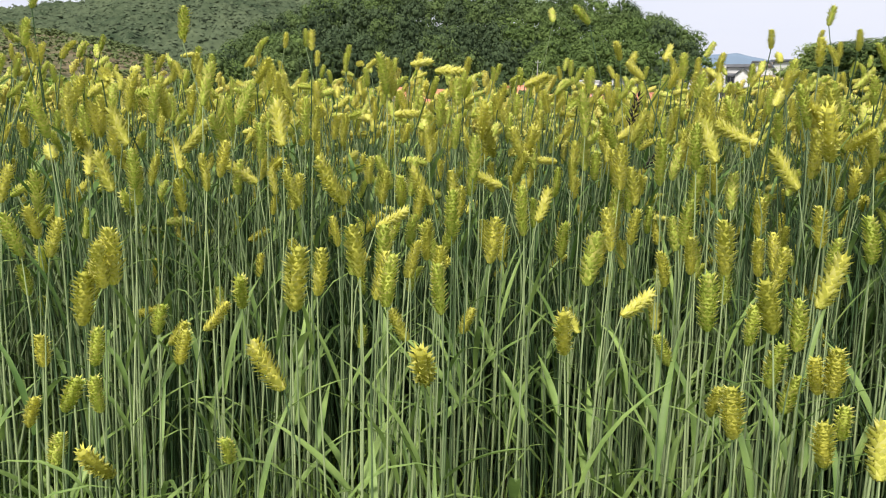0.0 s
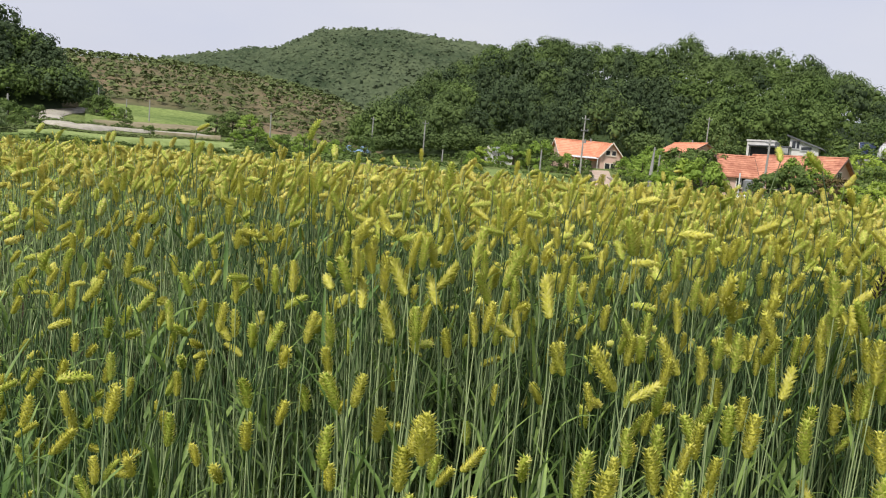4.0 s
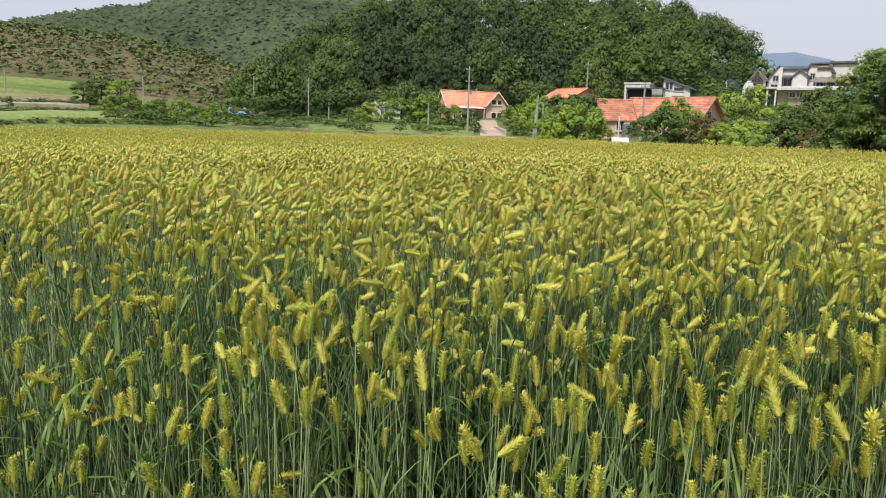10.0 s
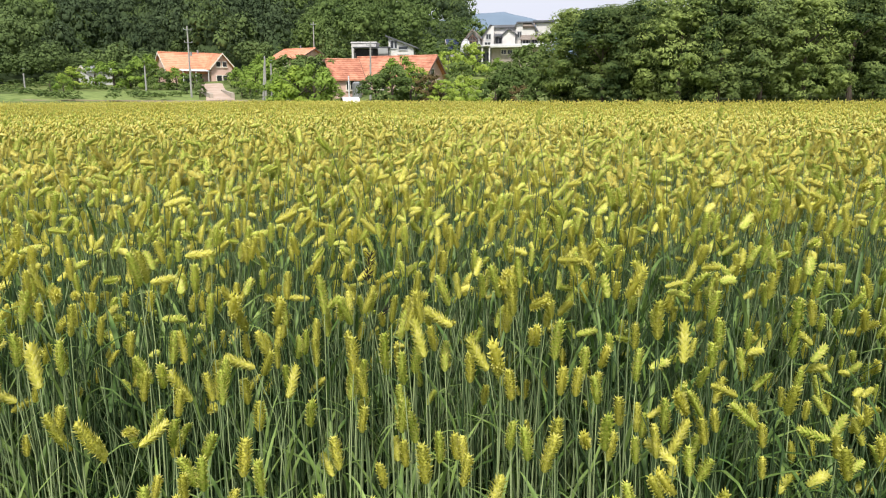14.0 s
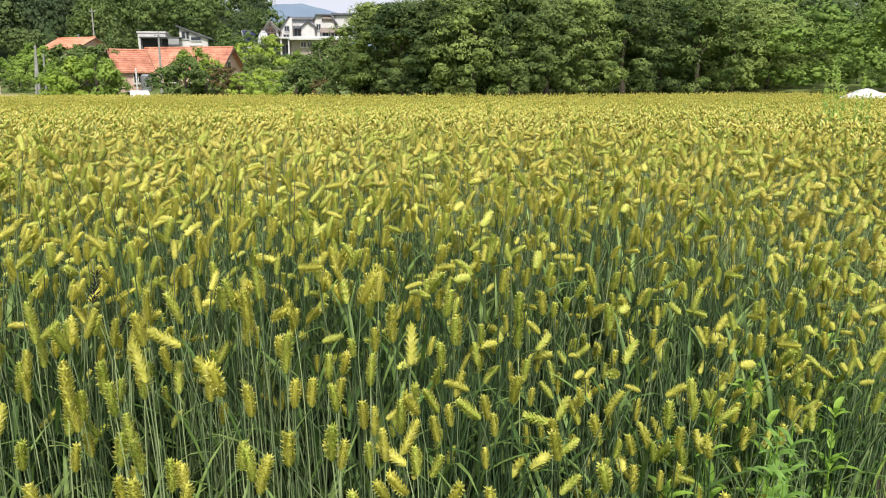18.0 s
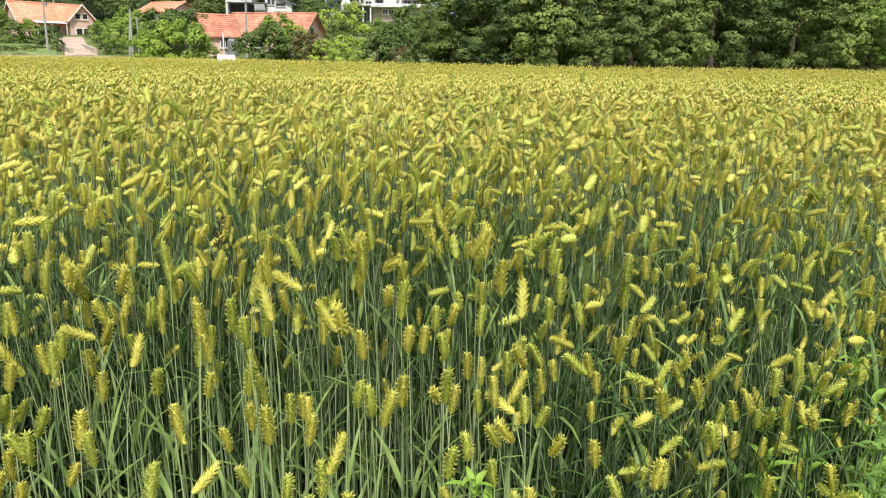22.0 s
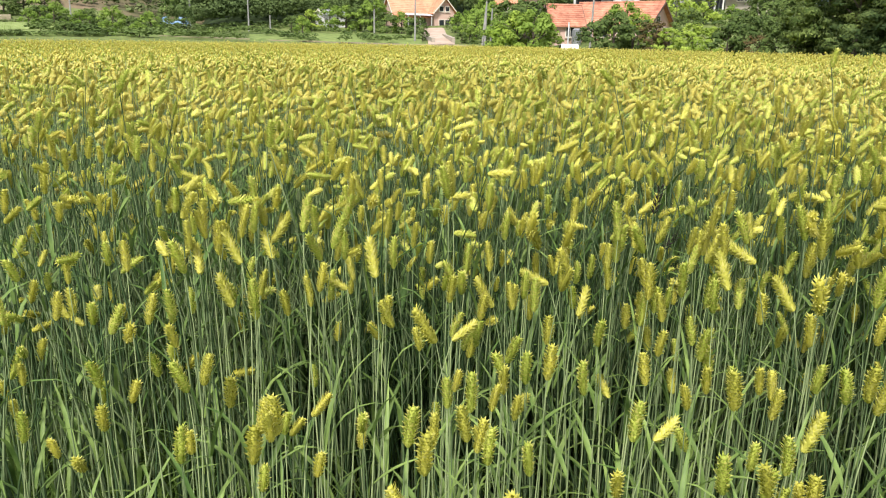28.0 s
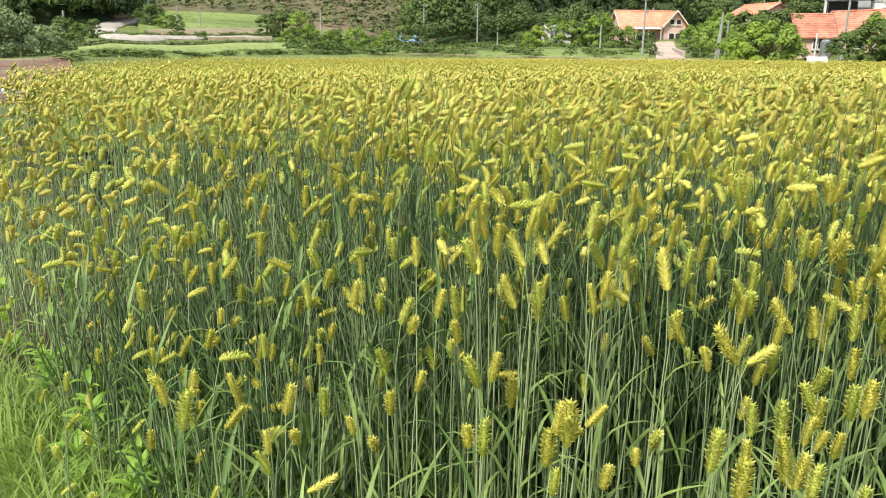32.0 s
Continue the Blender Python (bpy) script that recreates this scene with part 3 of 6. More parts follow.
def spikelet_ear(levels, columns, sides, seed, length=0.050, wide=0.0088, closed=True, spread=1.0):
    """An ear of overlapping kernels, each with a flaring hooded tip, along local z. The last array tells the faces of the tips."""
    rng = np.random.default_rng(seed)
    vs, fs, tips = [], [], []
    n = 0
    bend = rng.uniform(-0.6, 0.6)
    for i in range(levels):
        t = (i + 0.5) / levels
        w = wide * (1.12 - 0.42 * t) * min(1.0, 0.6 + 1.6 * t)
        for c in range(columns):
            a = 2 * math.pi * (c + 0.5 * (i % 2)) / columns + rng.normal(0, 0.2)
            out = np.array([math.cos(a), math.sin(a), 0])
            flare = 0.25 + 0.3 * spread + rng.uniform(-0.2, 0.35) * spread
            d = out * math.sin(flare) + np.array([0, 0, math.cos(flare)])
            base = out * w * 0.3 + np.array([bend * 0.012 * t * t, 0, t * length * 0.95 - length * 0.05])
            L = length * (2.6 / (levels + 3.0)) * rng.uniform(0.8, 1.2)
            side = np.cross(d, out)
            side /= np.linalg.norm(side) + 1e-9
            nor = np.cross(side, d)
            k = w * (0.40 if closed else 0.5) * (4.5 / max(columns, 3)) ** 0.5
            at = 0.45 if closed else 0.12
            ring = [base + d * L * at + (side * math.cos(2 * math.pi * q / sides) * k + nor * math.sin(2 * math.pi * q / sides) * k * 0.75) for q in range(sides)]
            tip = base + d * L * 1.05 + out * w * rng.uniform(0.1, 0.6) * spread + rng.normal(0, 0.001, 3)
            pale = rng.random() < 0.4
            vs += ([base] if closed else []) + [*ring, tip]
            o = 1 if closed else 0
            for q in range(sides):
                p = (q + 1) % sides
                if closed:
                    fs.append((n, n + 1 + p, n + 1 + q))
                    tips.append(0)
                fs.append((n + sides + o, n + o + q, n + o + p))
                tips.append(1 if closed or pale else 0)
            n += sides + 1 + o
    return np.array(vs), np.array(fs), np.array(tips)


def dense_ear(levels, columns, seed, length=0.056, wide=0.0112, core_sides=5, core_rings=4, pale=0.72, solid=True, curve=0.010, spike=1.0, cover=0.6, core=0.55):
    """A full, blunt ear along local z: a solid core set with plump kernels whose hooded points stand out and up. The last array tells the pale faces."""
    rng = np.random.default_rng(seed)
    bend, lean = rng.uniform(0.25, 1.0) * curve, rng.uniform(0, 6.28)
    flat = rng.uniform(0.78, 1.0)

    def centre(t):
        return np.array([bend * t * t * math.cos(lean), bend * t * t * math.sin(lean), t * length * (1 - 0.25 * (bend / length) ** 2)])

    def radius(t):
        return wide * float(np.interp(t, (0, 0.1, 0.35, 0.7, 0.9, 1.0), (0.4, 0.78, 0.96, 1.0, 0.82, 0.35)))

    vs, fs, tips = [], [], []
    ts = [0.0, *np.linspace(0.12, 0.92, core_rings - 1), 1.0]
    for t in ts:
        for q in range(core_sides):
            a = 2 * math.pi * q / core_sides
            vs.append(centre(t) + radius(t) * core * np.array([math.cos(a), flat * math.sin(a), 0]))
    for i in range(len(ts) - 1):
        for q in range(core_sides):
            a, b = i * core_sides + q, i * core_sides + (q + 1) % core_sides
            fs += [(a, b, b + core_sides), (a, b + core_sides, a + core_sides)]
            tips += [0, 0]
    step = 1.0 / levels
    for i in range(levels):
        t = 0.02 + 0.95 * (i + 0.5) * step
        way = centre(t + 0.05) - centre(t - 0.05)
        way /= np.linalg.norm(way)
        for c in range(columns):
            a = 2 * math.pi * (c + 0.5 * (i % 2)) / columns + rng.normal(0, 0.12)
            out = np.array([math.cos(a), flat * math.sin(a), 0])
            across = np.array([-math.sin(a), flat * math.cos(a), 0])
            r = radius(t)
            k = math.pi * r / columns * cover * rng.uniform(0.85, 1.15)
            at = centre(t) + out * r * 0.48
            low = at - way * length * step * rng.uniform(0.55, 0.75) + out * r * 0.08
            keel = at + out * r * rng.uniform(0.30, 0.42) + way * length * step * 0.15
            tip = at + out * (r * 0.35 + wide * spike * rng.uniform(0.22, 0.62)) + way * length * spike * rng.uniform(0.065, 0.14) + rng.normal(0, 0.0007, 3)
            n, p = len(vs), 1 if rng.random() < pale else 0
            if solid:
                vs += [at - across * k, low, at + across * k, keel, tip]
                fs += [(n, n + 1, n + 3), (n + 1, n + 2, n + 3), (n, n + 3, n + 4), (n + 3, n + 2, n + 4)]
                tips += [0, 0, p, p]
            else:
                vs += [at - across * k, low + out * k * 0.9, at + across * k, tip]
                fs += [(n, n + 1, n + 3), (n + 1, n + 2, n + 3)]
                tips += [p, p]
    return np.array(vs), np.array(fs), np.array(tips)


def arched_ear(seed, length=0.062, wide=0.0088):
    """A blunt, bent ear of three uneven rings, for the middle distance."""
    rng = np.random.default_rng(seed)
    bend = rng.uniform(0.006, 0.03)
    vs = [(0, 0, 0)]
    for t, k in ((0.2, 0.8), (0.55, 1.0), (0.86, 0.8)):
        for q in range(3):
            a, r = 2 * math.pi * (q + 0.5 * (t > 0.5)) / 3, wide * k * rng.uniform(0.85, 1.35)
            vs.append((r * math.cos(a) + bend * t * t, r * math.sin(a), length * (t + rng.uniform(-0.08, 0.08))))
    vs.append((bend, 0, length))
    fs, tips = [], []
    for q in range(3):
        p = (q + 1) % 3
        fs.append((0, 1 + p, 1 + q))
        for o in (1, 4):
            fs += [(o + q, o + p, o + 3 + p), (o + q, o + 3 + p, o + 3 + q)]
        fs.append((10, 7 + q, 7 + p))
        tips += [0, 0, q % 2, 0, 1 - q % 2, 1]
    return np.array(vs), np.array(fs), np.array(tips)


def spindle_ear(seed, sides, length=0.06, wide=0.0098):
    """A plain tapered ear for the distance, paler on some of its sides."""
    rng = np.random.default_rng(seed)
    ring = [(wide * math.cos(2 * math.pi * q / sides) * rng.uniform(0.8, 1.2), wide * math.sin(2 * math.pi * q / sides) * rng.uniform(0.8, 1.2), length * rng.uniform(0.45, 0.75)) for q in range(sides)]
    vs = [(0, 0, 0), *ring, (rng.uniform(-0.012, 0.012), rng.uniform(-0.012, 0.012), length)]
    fs, tips = [], []
    for q in range(sides):
        p = (q + 1) % sides
        fs += [(0, 1 + p, 1 + q), (sides + 1, 1 + q, 1 + p)]
        tips += [0, 1 if q % 2 else 0]
    return np.array(vs), np.array(fs), np.array(tips)


def stem_arrays(x, y, z0, h, axis, segs, sides, radius, lean):
    """Curved stems from the soil to the neck of each ear. Returns vertices, quads and the neck places."""
    n = len(x)
    ts = np.linspace(0, 1, segs + 1)
    drift = lean * h[:, None]
    neck = np.zeros((n, 3))
    rings = []
    tilt = axis.copy()
    tilt[:, 2] = 0
    for t in ts:
        hook = max(0.0, (t - 0.82) / 0.18) ** 2
        p = np.stack([x + drift[:, 0] * t * t, y + drift[:, 1] * t * t, z0 + h * t], 1) + tilt * 0.035 * hook
        if t == 1:
            neck = p
        rr = radius * float(np.interp(t, (0, 0.45, 0.68, 0.74, 1), (1.2, 1.15, 1.0, 0.68, 0.52)))
        a = 2 * math.pi * np.arange(sides) / sides
        ring = p[:, None, :] + np.stack([np.cos(a) * rr, np.sin(a) * rr, 0 * a], 1)[None]
        rings.append(ring)
    v = np.stack(rings, 1).reshape(n, -1, 3)
    f = []
    for i in range(segs):
        for k in range(sides):
            a, b = i * sides + k, i * sides + (k + 1) % sides
            f.append((a, b, b + sides, a + sides))
    f = np.array(f)
    faces = f[None] + (np.arange(n) * v.shape[1])[:, None, None]
    return v.reshape(-1, 3), faces.reshape(-1, 4), neck


def blade_template(segs, length, width, droop, rise, fold=0.25):
    """A leaf blade along +x that rises and then droops, folded along its middle."""
    vs, fs = [], []
    ang = rise
    px, pz = 0.0, 0.0
    for i in range(segs + 1):
        t = i / segs
        w = width * (0.55 + 0.45 * min(1, t * 4)) * (1 - t ** 2.2) + 0.0004
        vs += [(px, -w / 2, pz + w * fold), (px, 0, pz), (px, w / 2, pz + w * fold)]
        px += math.cos(ang) * length / segs
        pz += math.sin(ang) * length / segs
        ang -= droop / segs
    for i in range(segs):
        a = 3 * i
        fs += [(a, a + 1, a + 4, a + 3), (a + 1, a + 2, a + 5, a + 4)]
    return np.array(vs), np.array(fs)


def spin_z(n, scale):
    a = RNG.uniform(0, 2 * math.pi, n)
    m = np.zeros((n, 3, 3))
    m[:, 0, 0], m[:, 0, 1], m[:, 1, 0], m[:, 1, 1], m[:, 2, 2] = np.cos(a), -np.sin(a), np.sin(a), np.cos(a), 1
    return m * scale[:, None, None]


BLADES = [blade_template(5, 0.19, 0.010, 0.9, 1.25), blade_template(5, 0.22, 0.011, 2.0, 1.3), blade_template(5, 0.17, 0.009, 0.4, 1.1), blade_template(5, 0.14, 0.013, 0.5, 0.75)]


BLADES_MID = [blade_template(3, 0.19, 0.012, 1.7, 1.15), blade_template(3, 0.22, 0.013, 2.4, 1.2)]


def leaf_arrays(x, y, z0, h, count, lo=0.25, hi=0.85, templates=BLADES):
    out = []
    for _ in range(count):
        pick = RNG.integers(0, len(templates), len(x))
        t = RNG.uniform(lo, hi, len(x))
        for k, (tv, tf) in enumerate(templates):
            s = pick == k
            if s.any():
                place = np.stack([x[s], y[s], z0[s] + h[s] * t[s]], 1)
                out.append(scatter(tv, tf, place, spin_z(int(s.sum()), RNG.uniform(0.7, 1.3, int(s.sum())))))
    return join(out)


def crop_zone(zone, r0, r1, per_m2, ears, stem_segs, stem_sides, radius, leaves, label, extra=0.0, skip=None, fat=1.0, stub=0.0, ripe=None, share=0.4):
    x, y, r = crop_points(r0, r1, per_m2)
    if skip is not None:
        s = ~skip(x, y)
        x, y, r = x[s], y[s], r[s]
    n = len(x)
    z0 = ground_z(x, y)
    h = crop_height(x, y, r, n)
    axis = ear_axes(n, 0.42 if r1 < 4 else 0.6)
    lean = RNG.normal(0, 0.085, (n, 2))
    zs = z0 + h * stub
    sv, sf, neck = stem_arrays(x, y, zs, h * (1 - stub), axis, stem_segs, stem_sides, radius, lean)
    if stub:
        sf = sf.reshape(n, -1, 4)[::8 if stub > 0.6 else 4].reshape(-1, 4)
    stems = [(sv, sf)]
    if extra:
        m = int(n * extra)
        q = RNG.choice(n, m, replace=m > n)
        x2, y2 = x[q] + RNG.normal(0, 0.03, m), y[q] + RNG.normal(0, 0.03, m)
        ev, ef, _ = stem_arrays(x2, y2, z0[q], h[q] * RNG.uniform(0.6, 0.95, m), ear_axes(m), stem_segs, stem_sides, radius, RNG.normal(0, 0.15, (m, 2)))
        stems.append((ev, ef))
    v, f = join(stems)
    group = thing("barley_" + zone, pose(0, 0, 0), label, "barley", kind="stuff")
    tagged(part("stems", fast_mesh("stems", v, f, M_STEM), group), kind="stuff")
    turns = frames(axis, RNG.uniform(0, 6.28, n)) * (RNG.uniform(0.74, 1.2, n) * fat)[:, None, None]
    pick = RNG.integers(0, len(ears), n)
    green = RNG.random(n) < share
    for mat, sel0, nm in ((ripe or M_EAR, ~green, "ears"), (M_EAR_GREEN, green, "green_ears")):
        pieces, tips = [], []
        for k, (tv, tf, tt) in enumerate(ears):
            s = sel0 & (pick == k)
            if s.any():
                pieces.append(scatter(tv, tf, neck[s], turns[s]))
                tips.append(np.tile(tt, int(s.sum())))
        v, f = join(pieces)
        tagged(part(nm, fast_mesh(nm, v, f, mat, np.concatenate(tips), M_TIP), group), kind="stuff")
    if leaves:
        m = int(n * leaves)
        q = RNG.choice(n, m, replace=m > n)
        v, f = leaf_arrays(x[q], y[q], z0[q], h[q], 1, templates=BLADES if r1 < 4 else BLADES_MID)
        tagged(part("leaves", fast_mesh("leaves", v, f, M_LEAF), group), kind="stuff")
    return n


EARS_FULL = [dense_ear(12, 6, s, length=0.052, core_rings=3, curve=k, spike=0.68) for s, k in ((1, 0.006), (2, 0.012), (3, 0.020), (4, 0.008), (14, 0.028))]
EARS_MID = [dense_ear(8, 5, s, length=0.050, core_sides=4, core_rings=2, pale=0.45, solid=False, curve=k, spike=0.75, cover=0.85, core=0.68) for s, k in ((5, 0.008), (6, 0.016), (7, 0.026), (13, 0.034))]
EARS_ARCHED = [arched_ear(s) for s in (8, 9, 12, 15)]
EARS_LOW = [spindle_ear(s, 4) for s in (8, 9, 12)]
EARS_FAR = [spindle_ear(s, 3) for s in (10, 11)]


def plant_patch(x, y):
    return (np.hypot(x, y) < 1.8) & (np.abs(x) < 1.05)


crop_zone("near", 0.92, 3.0, 470, EARS_FULL, 6, 3, 0.0030, 2.6, "yellow-green barley with dense ears on grey-green stems", extra=1.5, skip=plant_patch, fat=1.07)
crop_zone("middle", 3.0, 6.5, 335, EARS_MID, 3, 3, 0.0023, 1.0, "yellow-green barley standing thick in the field", extra=0.15, fat=1.2, ripe=M_EAR_GOLD, share=0.42)
crop_zone("deep", 6.5, 10.5, 235, EARS_ARCHED, 1, 3, 0.0025, 0.05, "yellow-green barley ears over the open field", fat=1.3, stub=0.45, ripe=M_EAR_GOLD, share=0.35)
crop_zone("deeper", 10.5, 16, 210, EARS_LOW, 1, 3, 0.0028, 0, "yellow-green barley ears over the open field", fat=1.25, stub=0.5, ripe=M_EAR_GOLD, share=0.32)
crop_zone("distant", 16, 42, 38, EARS_FAR, 1, 3, 0.004, 0, "yellow-green barley ears towards the field's end", fat=1.6, stub=0.65, ripe=M_EAR_GOLD, share=0.15)
crop_zone("furthest", 42, 88, 9, EARS_FAR, 1, 3, 0.006, 0, "yellow-green barley ears along the far margin", fat=2.7, stub=0.7, ripe=M_EAR_GOLD, share=0.1)

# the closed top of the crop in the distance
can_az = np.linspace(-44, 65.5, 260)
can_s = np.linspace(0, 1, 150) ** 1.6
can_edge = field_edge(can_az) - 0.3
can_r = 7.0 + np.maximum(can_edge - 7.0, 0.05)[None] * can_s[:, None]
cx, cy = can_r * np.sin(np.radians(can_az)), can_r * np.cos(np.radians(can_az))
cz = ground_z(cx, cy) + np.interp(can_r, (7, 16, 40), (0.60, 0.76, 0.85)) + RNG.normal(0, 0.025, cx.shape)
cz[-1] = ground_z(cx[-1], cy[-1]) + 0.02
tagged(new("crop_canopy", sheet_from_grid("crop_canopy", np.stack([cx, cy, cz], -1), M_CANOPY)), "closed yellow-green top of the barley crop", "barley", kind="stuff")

# ---- single barley plants along the near edge ----


def barley_plant(height, tilt, heading, ear, mat, leaves, seed, label):
    """One plant at the origin: stem, ear and leaf blades."""
    rng = np.random.default_rng(seed)
    root = thing("barley_plant", pose(0, 0, 0), label, "barley", "barley plants along the near edge")
    a = np.array([[math.sin(tilt) * math.cos(heading), math.sin(tilt) * math.sin(heading), math.cos(tilt)]])
    one = np.zeros(1)
    sv, sf, neck = stem_arrays(one, one, one, np.array([height]), a, 8, 5, 0.0018, rng.normal(0, 0.012, (1, 2)))
    part("stem", fast_mesh("stem", sv, sf, M_STEM), root)
    ev, ef = scatter(*ear[:2], neck, frames(a, np.array([rng.uniform(0, 6)])) * rng.uniform(0.95, 1.3))
    part("ear", fast_mesh("ear", ev, ef, mat, ear[2], M_TIP), root)
    for i in range(leaves):
        tv, tf = BLADES[int(rng.integers(0, 4))]
        h = height * (0.28 + 0.5 * (i + rng.uniform(0, 0.6)) / max(1, leaves))
        ang = rng.uniform(0, 6.28)
        s = rng.uniform(0.8, 1.3)
        m = np.array([[[math.cos(ang) * s, -math.sin(ang) * s, 0], [math.sin(ang) * s, math.cos(ang) * s, 0], [0, 0, s]]])
        lv, lf = scatter(tv, tf, np.array([[sv[:, 0].mean() * 0.4, sv[:, 1].mean() * 0.4, h]]), m)
        part("leaf", fast_mesh("leaf", lv, lf, M_LEAF), root)
    return root


EARS_FINE = [dense_ear(13, 7, s, core_sides=6, core_rings=3, curve=k, spike=0.7) for s, k in ((21, 0.006), (22, 0.014), (23, 0.010), (24, 0.022))]
PLANTS = []
TILTS = (0.05, 0.2, 0.1, 0.9, 0.3, 0.15, 1.2, 0.08, 0.5, 0.2, 0.12, 0.75, 0.25, 0.4)
for i in range(14):
    tilt = TILTS[i]
    ripe = i % 3 != 1
    PLANTS.append(barley_plant(0.80, tilt, i * 1.7, EARS_FINE[i % 4], M_EAR if ripe else M_EAR_GREEN, 1 + i % 3, 50 + i,
                               ("nodding" if tilt > 0.6 else "upright") + (" yellow" if ripe else " pale green") + " barley ear on a grey-green stem"))
# single ears that stand out along the edge: x, y, height of the ear's middle
MARKED = [(-0.557, 1.43, 0.80), (-0.60, 1.44, 0.84), (-0.01, 1.0, 0.83), (-0.35, 1.07, 0.75), (0.09, 1.13, 0.86), (0.40, 1.17, 0.79), (0.30, 1.76, 0.92), (0.04, 1.16, 0.82), (0.62, 1.09, 0.84), (0.90, 1.50, 0.95), (1.26, 1.15, 0.93), (0.52, 1.10, 0.80), (-0.54, 1.32, 0.61), (0.18, 1.07, 0.87), (-0.07, 1.40, 0.80), (-0.49, 1.20, 0.81)]
MARKED_FRONT = [(-0.34, 1.05, 0.80), (-0.44, 0.99, 0.80), (-0.50, 1.24, 0.80), (-0.01, 1.14, 0.80), (0.01, 1.00, 0.80), (-0.07, 0.95, 0.80), (0.08, 0.95, 0.80), (0.07, 1.12, 0.80), (0.08, 1.26, 0.80), (0.42, 1.22, 0.80), (0.34, 0.90, 0.80), (0.43, 0.88, 0.80), (-0.40, 1.42, 0.86), (-0.15, 1.39, 0.86), (0.42, 1.58, 0.80), (0.51, 1.66, 0.80), (0.67, 1.43, 0.80), (0.50, 1.43, 0.80), (0.52, 1.22, 0.80), (0.65, 1.21, 0.80), (0.89, 1.19, 0.80), (0.95, 1.18, 0.80), (0.80, 1.10, 0.80), (0.73, 1.17, 0.80), (0.91, 1.01, 0.80), (1.21, 0.99, 0.80), (1.15, 0.79, 0.80)]
MARKED_SIDES = [(1.01, 1.13, 0.80), (1.57, 0.95, 0.80), (-0.98, 0.99, 0.80), (-0.93, 0.95, 0.80), (-0.78, 1.02, 0.80), (-0.32, 1.06, 0.80), (-0.03, 1.15, 0.80), (0.03, 1.14, 0.80), (0.09, 1.34, 0.80), (-0.04, 1.02, 0.80), (0.02, 0.98, 0.80), (-0.36, 1.06, 0.80), (0.50, 1.05, 0.69), (0.53, 1.03, 0.69), (0.55, 1.02, 0.69), (0.56, 1.01, 0.64), (-0.42, 1.04, 0.63), (-0.38, 1.06, 0.64), (-0.25, 1.11, 0.68), (-0.20, 1.13, 0.54), (0.11, 1.43, 0.65), (0.53, 1.33, 0.73), (-0.00, 1.43, 0.69), (-0.45, 1.32, 0.72)]
spots = []
rng = np.random.default_rng(5)
while len(spots) < 240:
    x, y = rng.uniform(-1.05, 1.05), rng.uniform(0.35, 1.8)
    r = math.hypot(x, y)
    if r < 1.8 and bool(crop_inside(np.float64(x), np.float64(y))) and rng.random() < float(thin_front(x, y)):
        h = float(np.interp(r, (0.92, 1.2, 1.7), (0.68, 0.78, 0.93))) + rng.normal(0, 0.06) - (rng.uniform(0.08, 0.25) if rng.random() < 0.2 else 0)
        spots.append((x, y, h * float(np.interp(margin(x, y), (0, 0.6), (0.7, 1)))))
free = len(spots)
for x, y, h in MARKED + MARKED_FRONT + MARKED_SIDES:
    spots.append((x, y, h - 0.025))
upright = [p for p, t in zip(PLANTS, TILTS) if t < 0.35]
for i, (x, y, h) in enumerate(spots):
    src = PLANTS[i % len(PLANTS)] if i < free else upright[i % len(upright)]
    m = pose(x, y, gz(x, y), rng.normal(0, 2) * (i < free), rng.normal(0, 2) * (i < free), rng.uniform(0, 360)) @ Matrix.Diagonal((1, 1, max(0.45, h) / 0.80, 1))
    if i < len(PLANTS):
        src.matrix_world = m
    else:
        c = copy_thing(src, pose(0, 0, 0))
        c.matrix_basis = m

smut = thing("smutted_barley_plant", pose(0.482, 1.736, gz(0.48, 1.74)), "blackened diseased barley ear among the yellow ears", "barley")
one = np.zeros(1)
up = np.array([[0.25, 0.1, 1.0]])
sv, sf, nk = stem_arrays(one, one, one, np.array([0.99]), up, 8, 5, 0.0018, np.zeros((1, 2)))
part("stem", fast_mesh("stem", sv, sf, M_STEM), smut)
sv, sf = scatter(*spikelet_ear(8, 3, 4, 31, length=0.075, wide=0.006)[:2], nk, frames(up))
part("ear", fast_mesh("ear", sv, sf, M_SMUT), smut, "black smutted ear")
sv, sf = scatter(*spikelet_ear(6, 3, 4, 33, length=0.05, wide=0.005)[:2], nk + np.array([[0.035, 0.0, -0.09]]), frames(np.array([[0.7, 0.1, 0.8]])))
part("ear", fast_mesh("ear", sv, sf, M_SMUT), smut, "broken black ear")

# ---- weeds and verge ----


def grass_patch(name, region, n, height, mat, label):
    x, y = region(n)
    z = ground_z(x, y)
    tv, tf = blade_template(3, 1.0, 0.02, 1.5, 1.45, 0.2)
    s = height * RNG.uniform(0.4, 1.2, len(x))
    v, f = scatter(tv, tf, np.stack([x, y, z], 1), spin_z(len(x), s))
    return tagged(new(name, fast_mesh(name, v, f, mat)), label, "grass", kind="stuff")


def left_verge(n):
    r = np.sqrt(RNG.uniform(0.7, 7 ** 2, n * 3))
    a = np.radians(RNG.uniform(-64, -32, n * 3))
    x, y = r * np.sin(a), r * np.cos(a)
    k = ~crop_inside(x, y)
    return x[k][:n], y[k][:n]


def under_crop(n):
    r = np.sqrt(RNG.uniform(0.9, 2.8 ** 2, n))
    a = np.radians(RNG.uniform(-50, 72, n))
    return r * np.sin(a), r * np.cos(a)


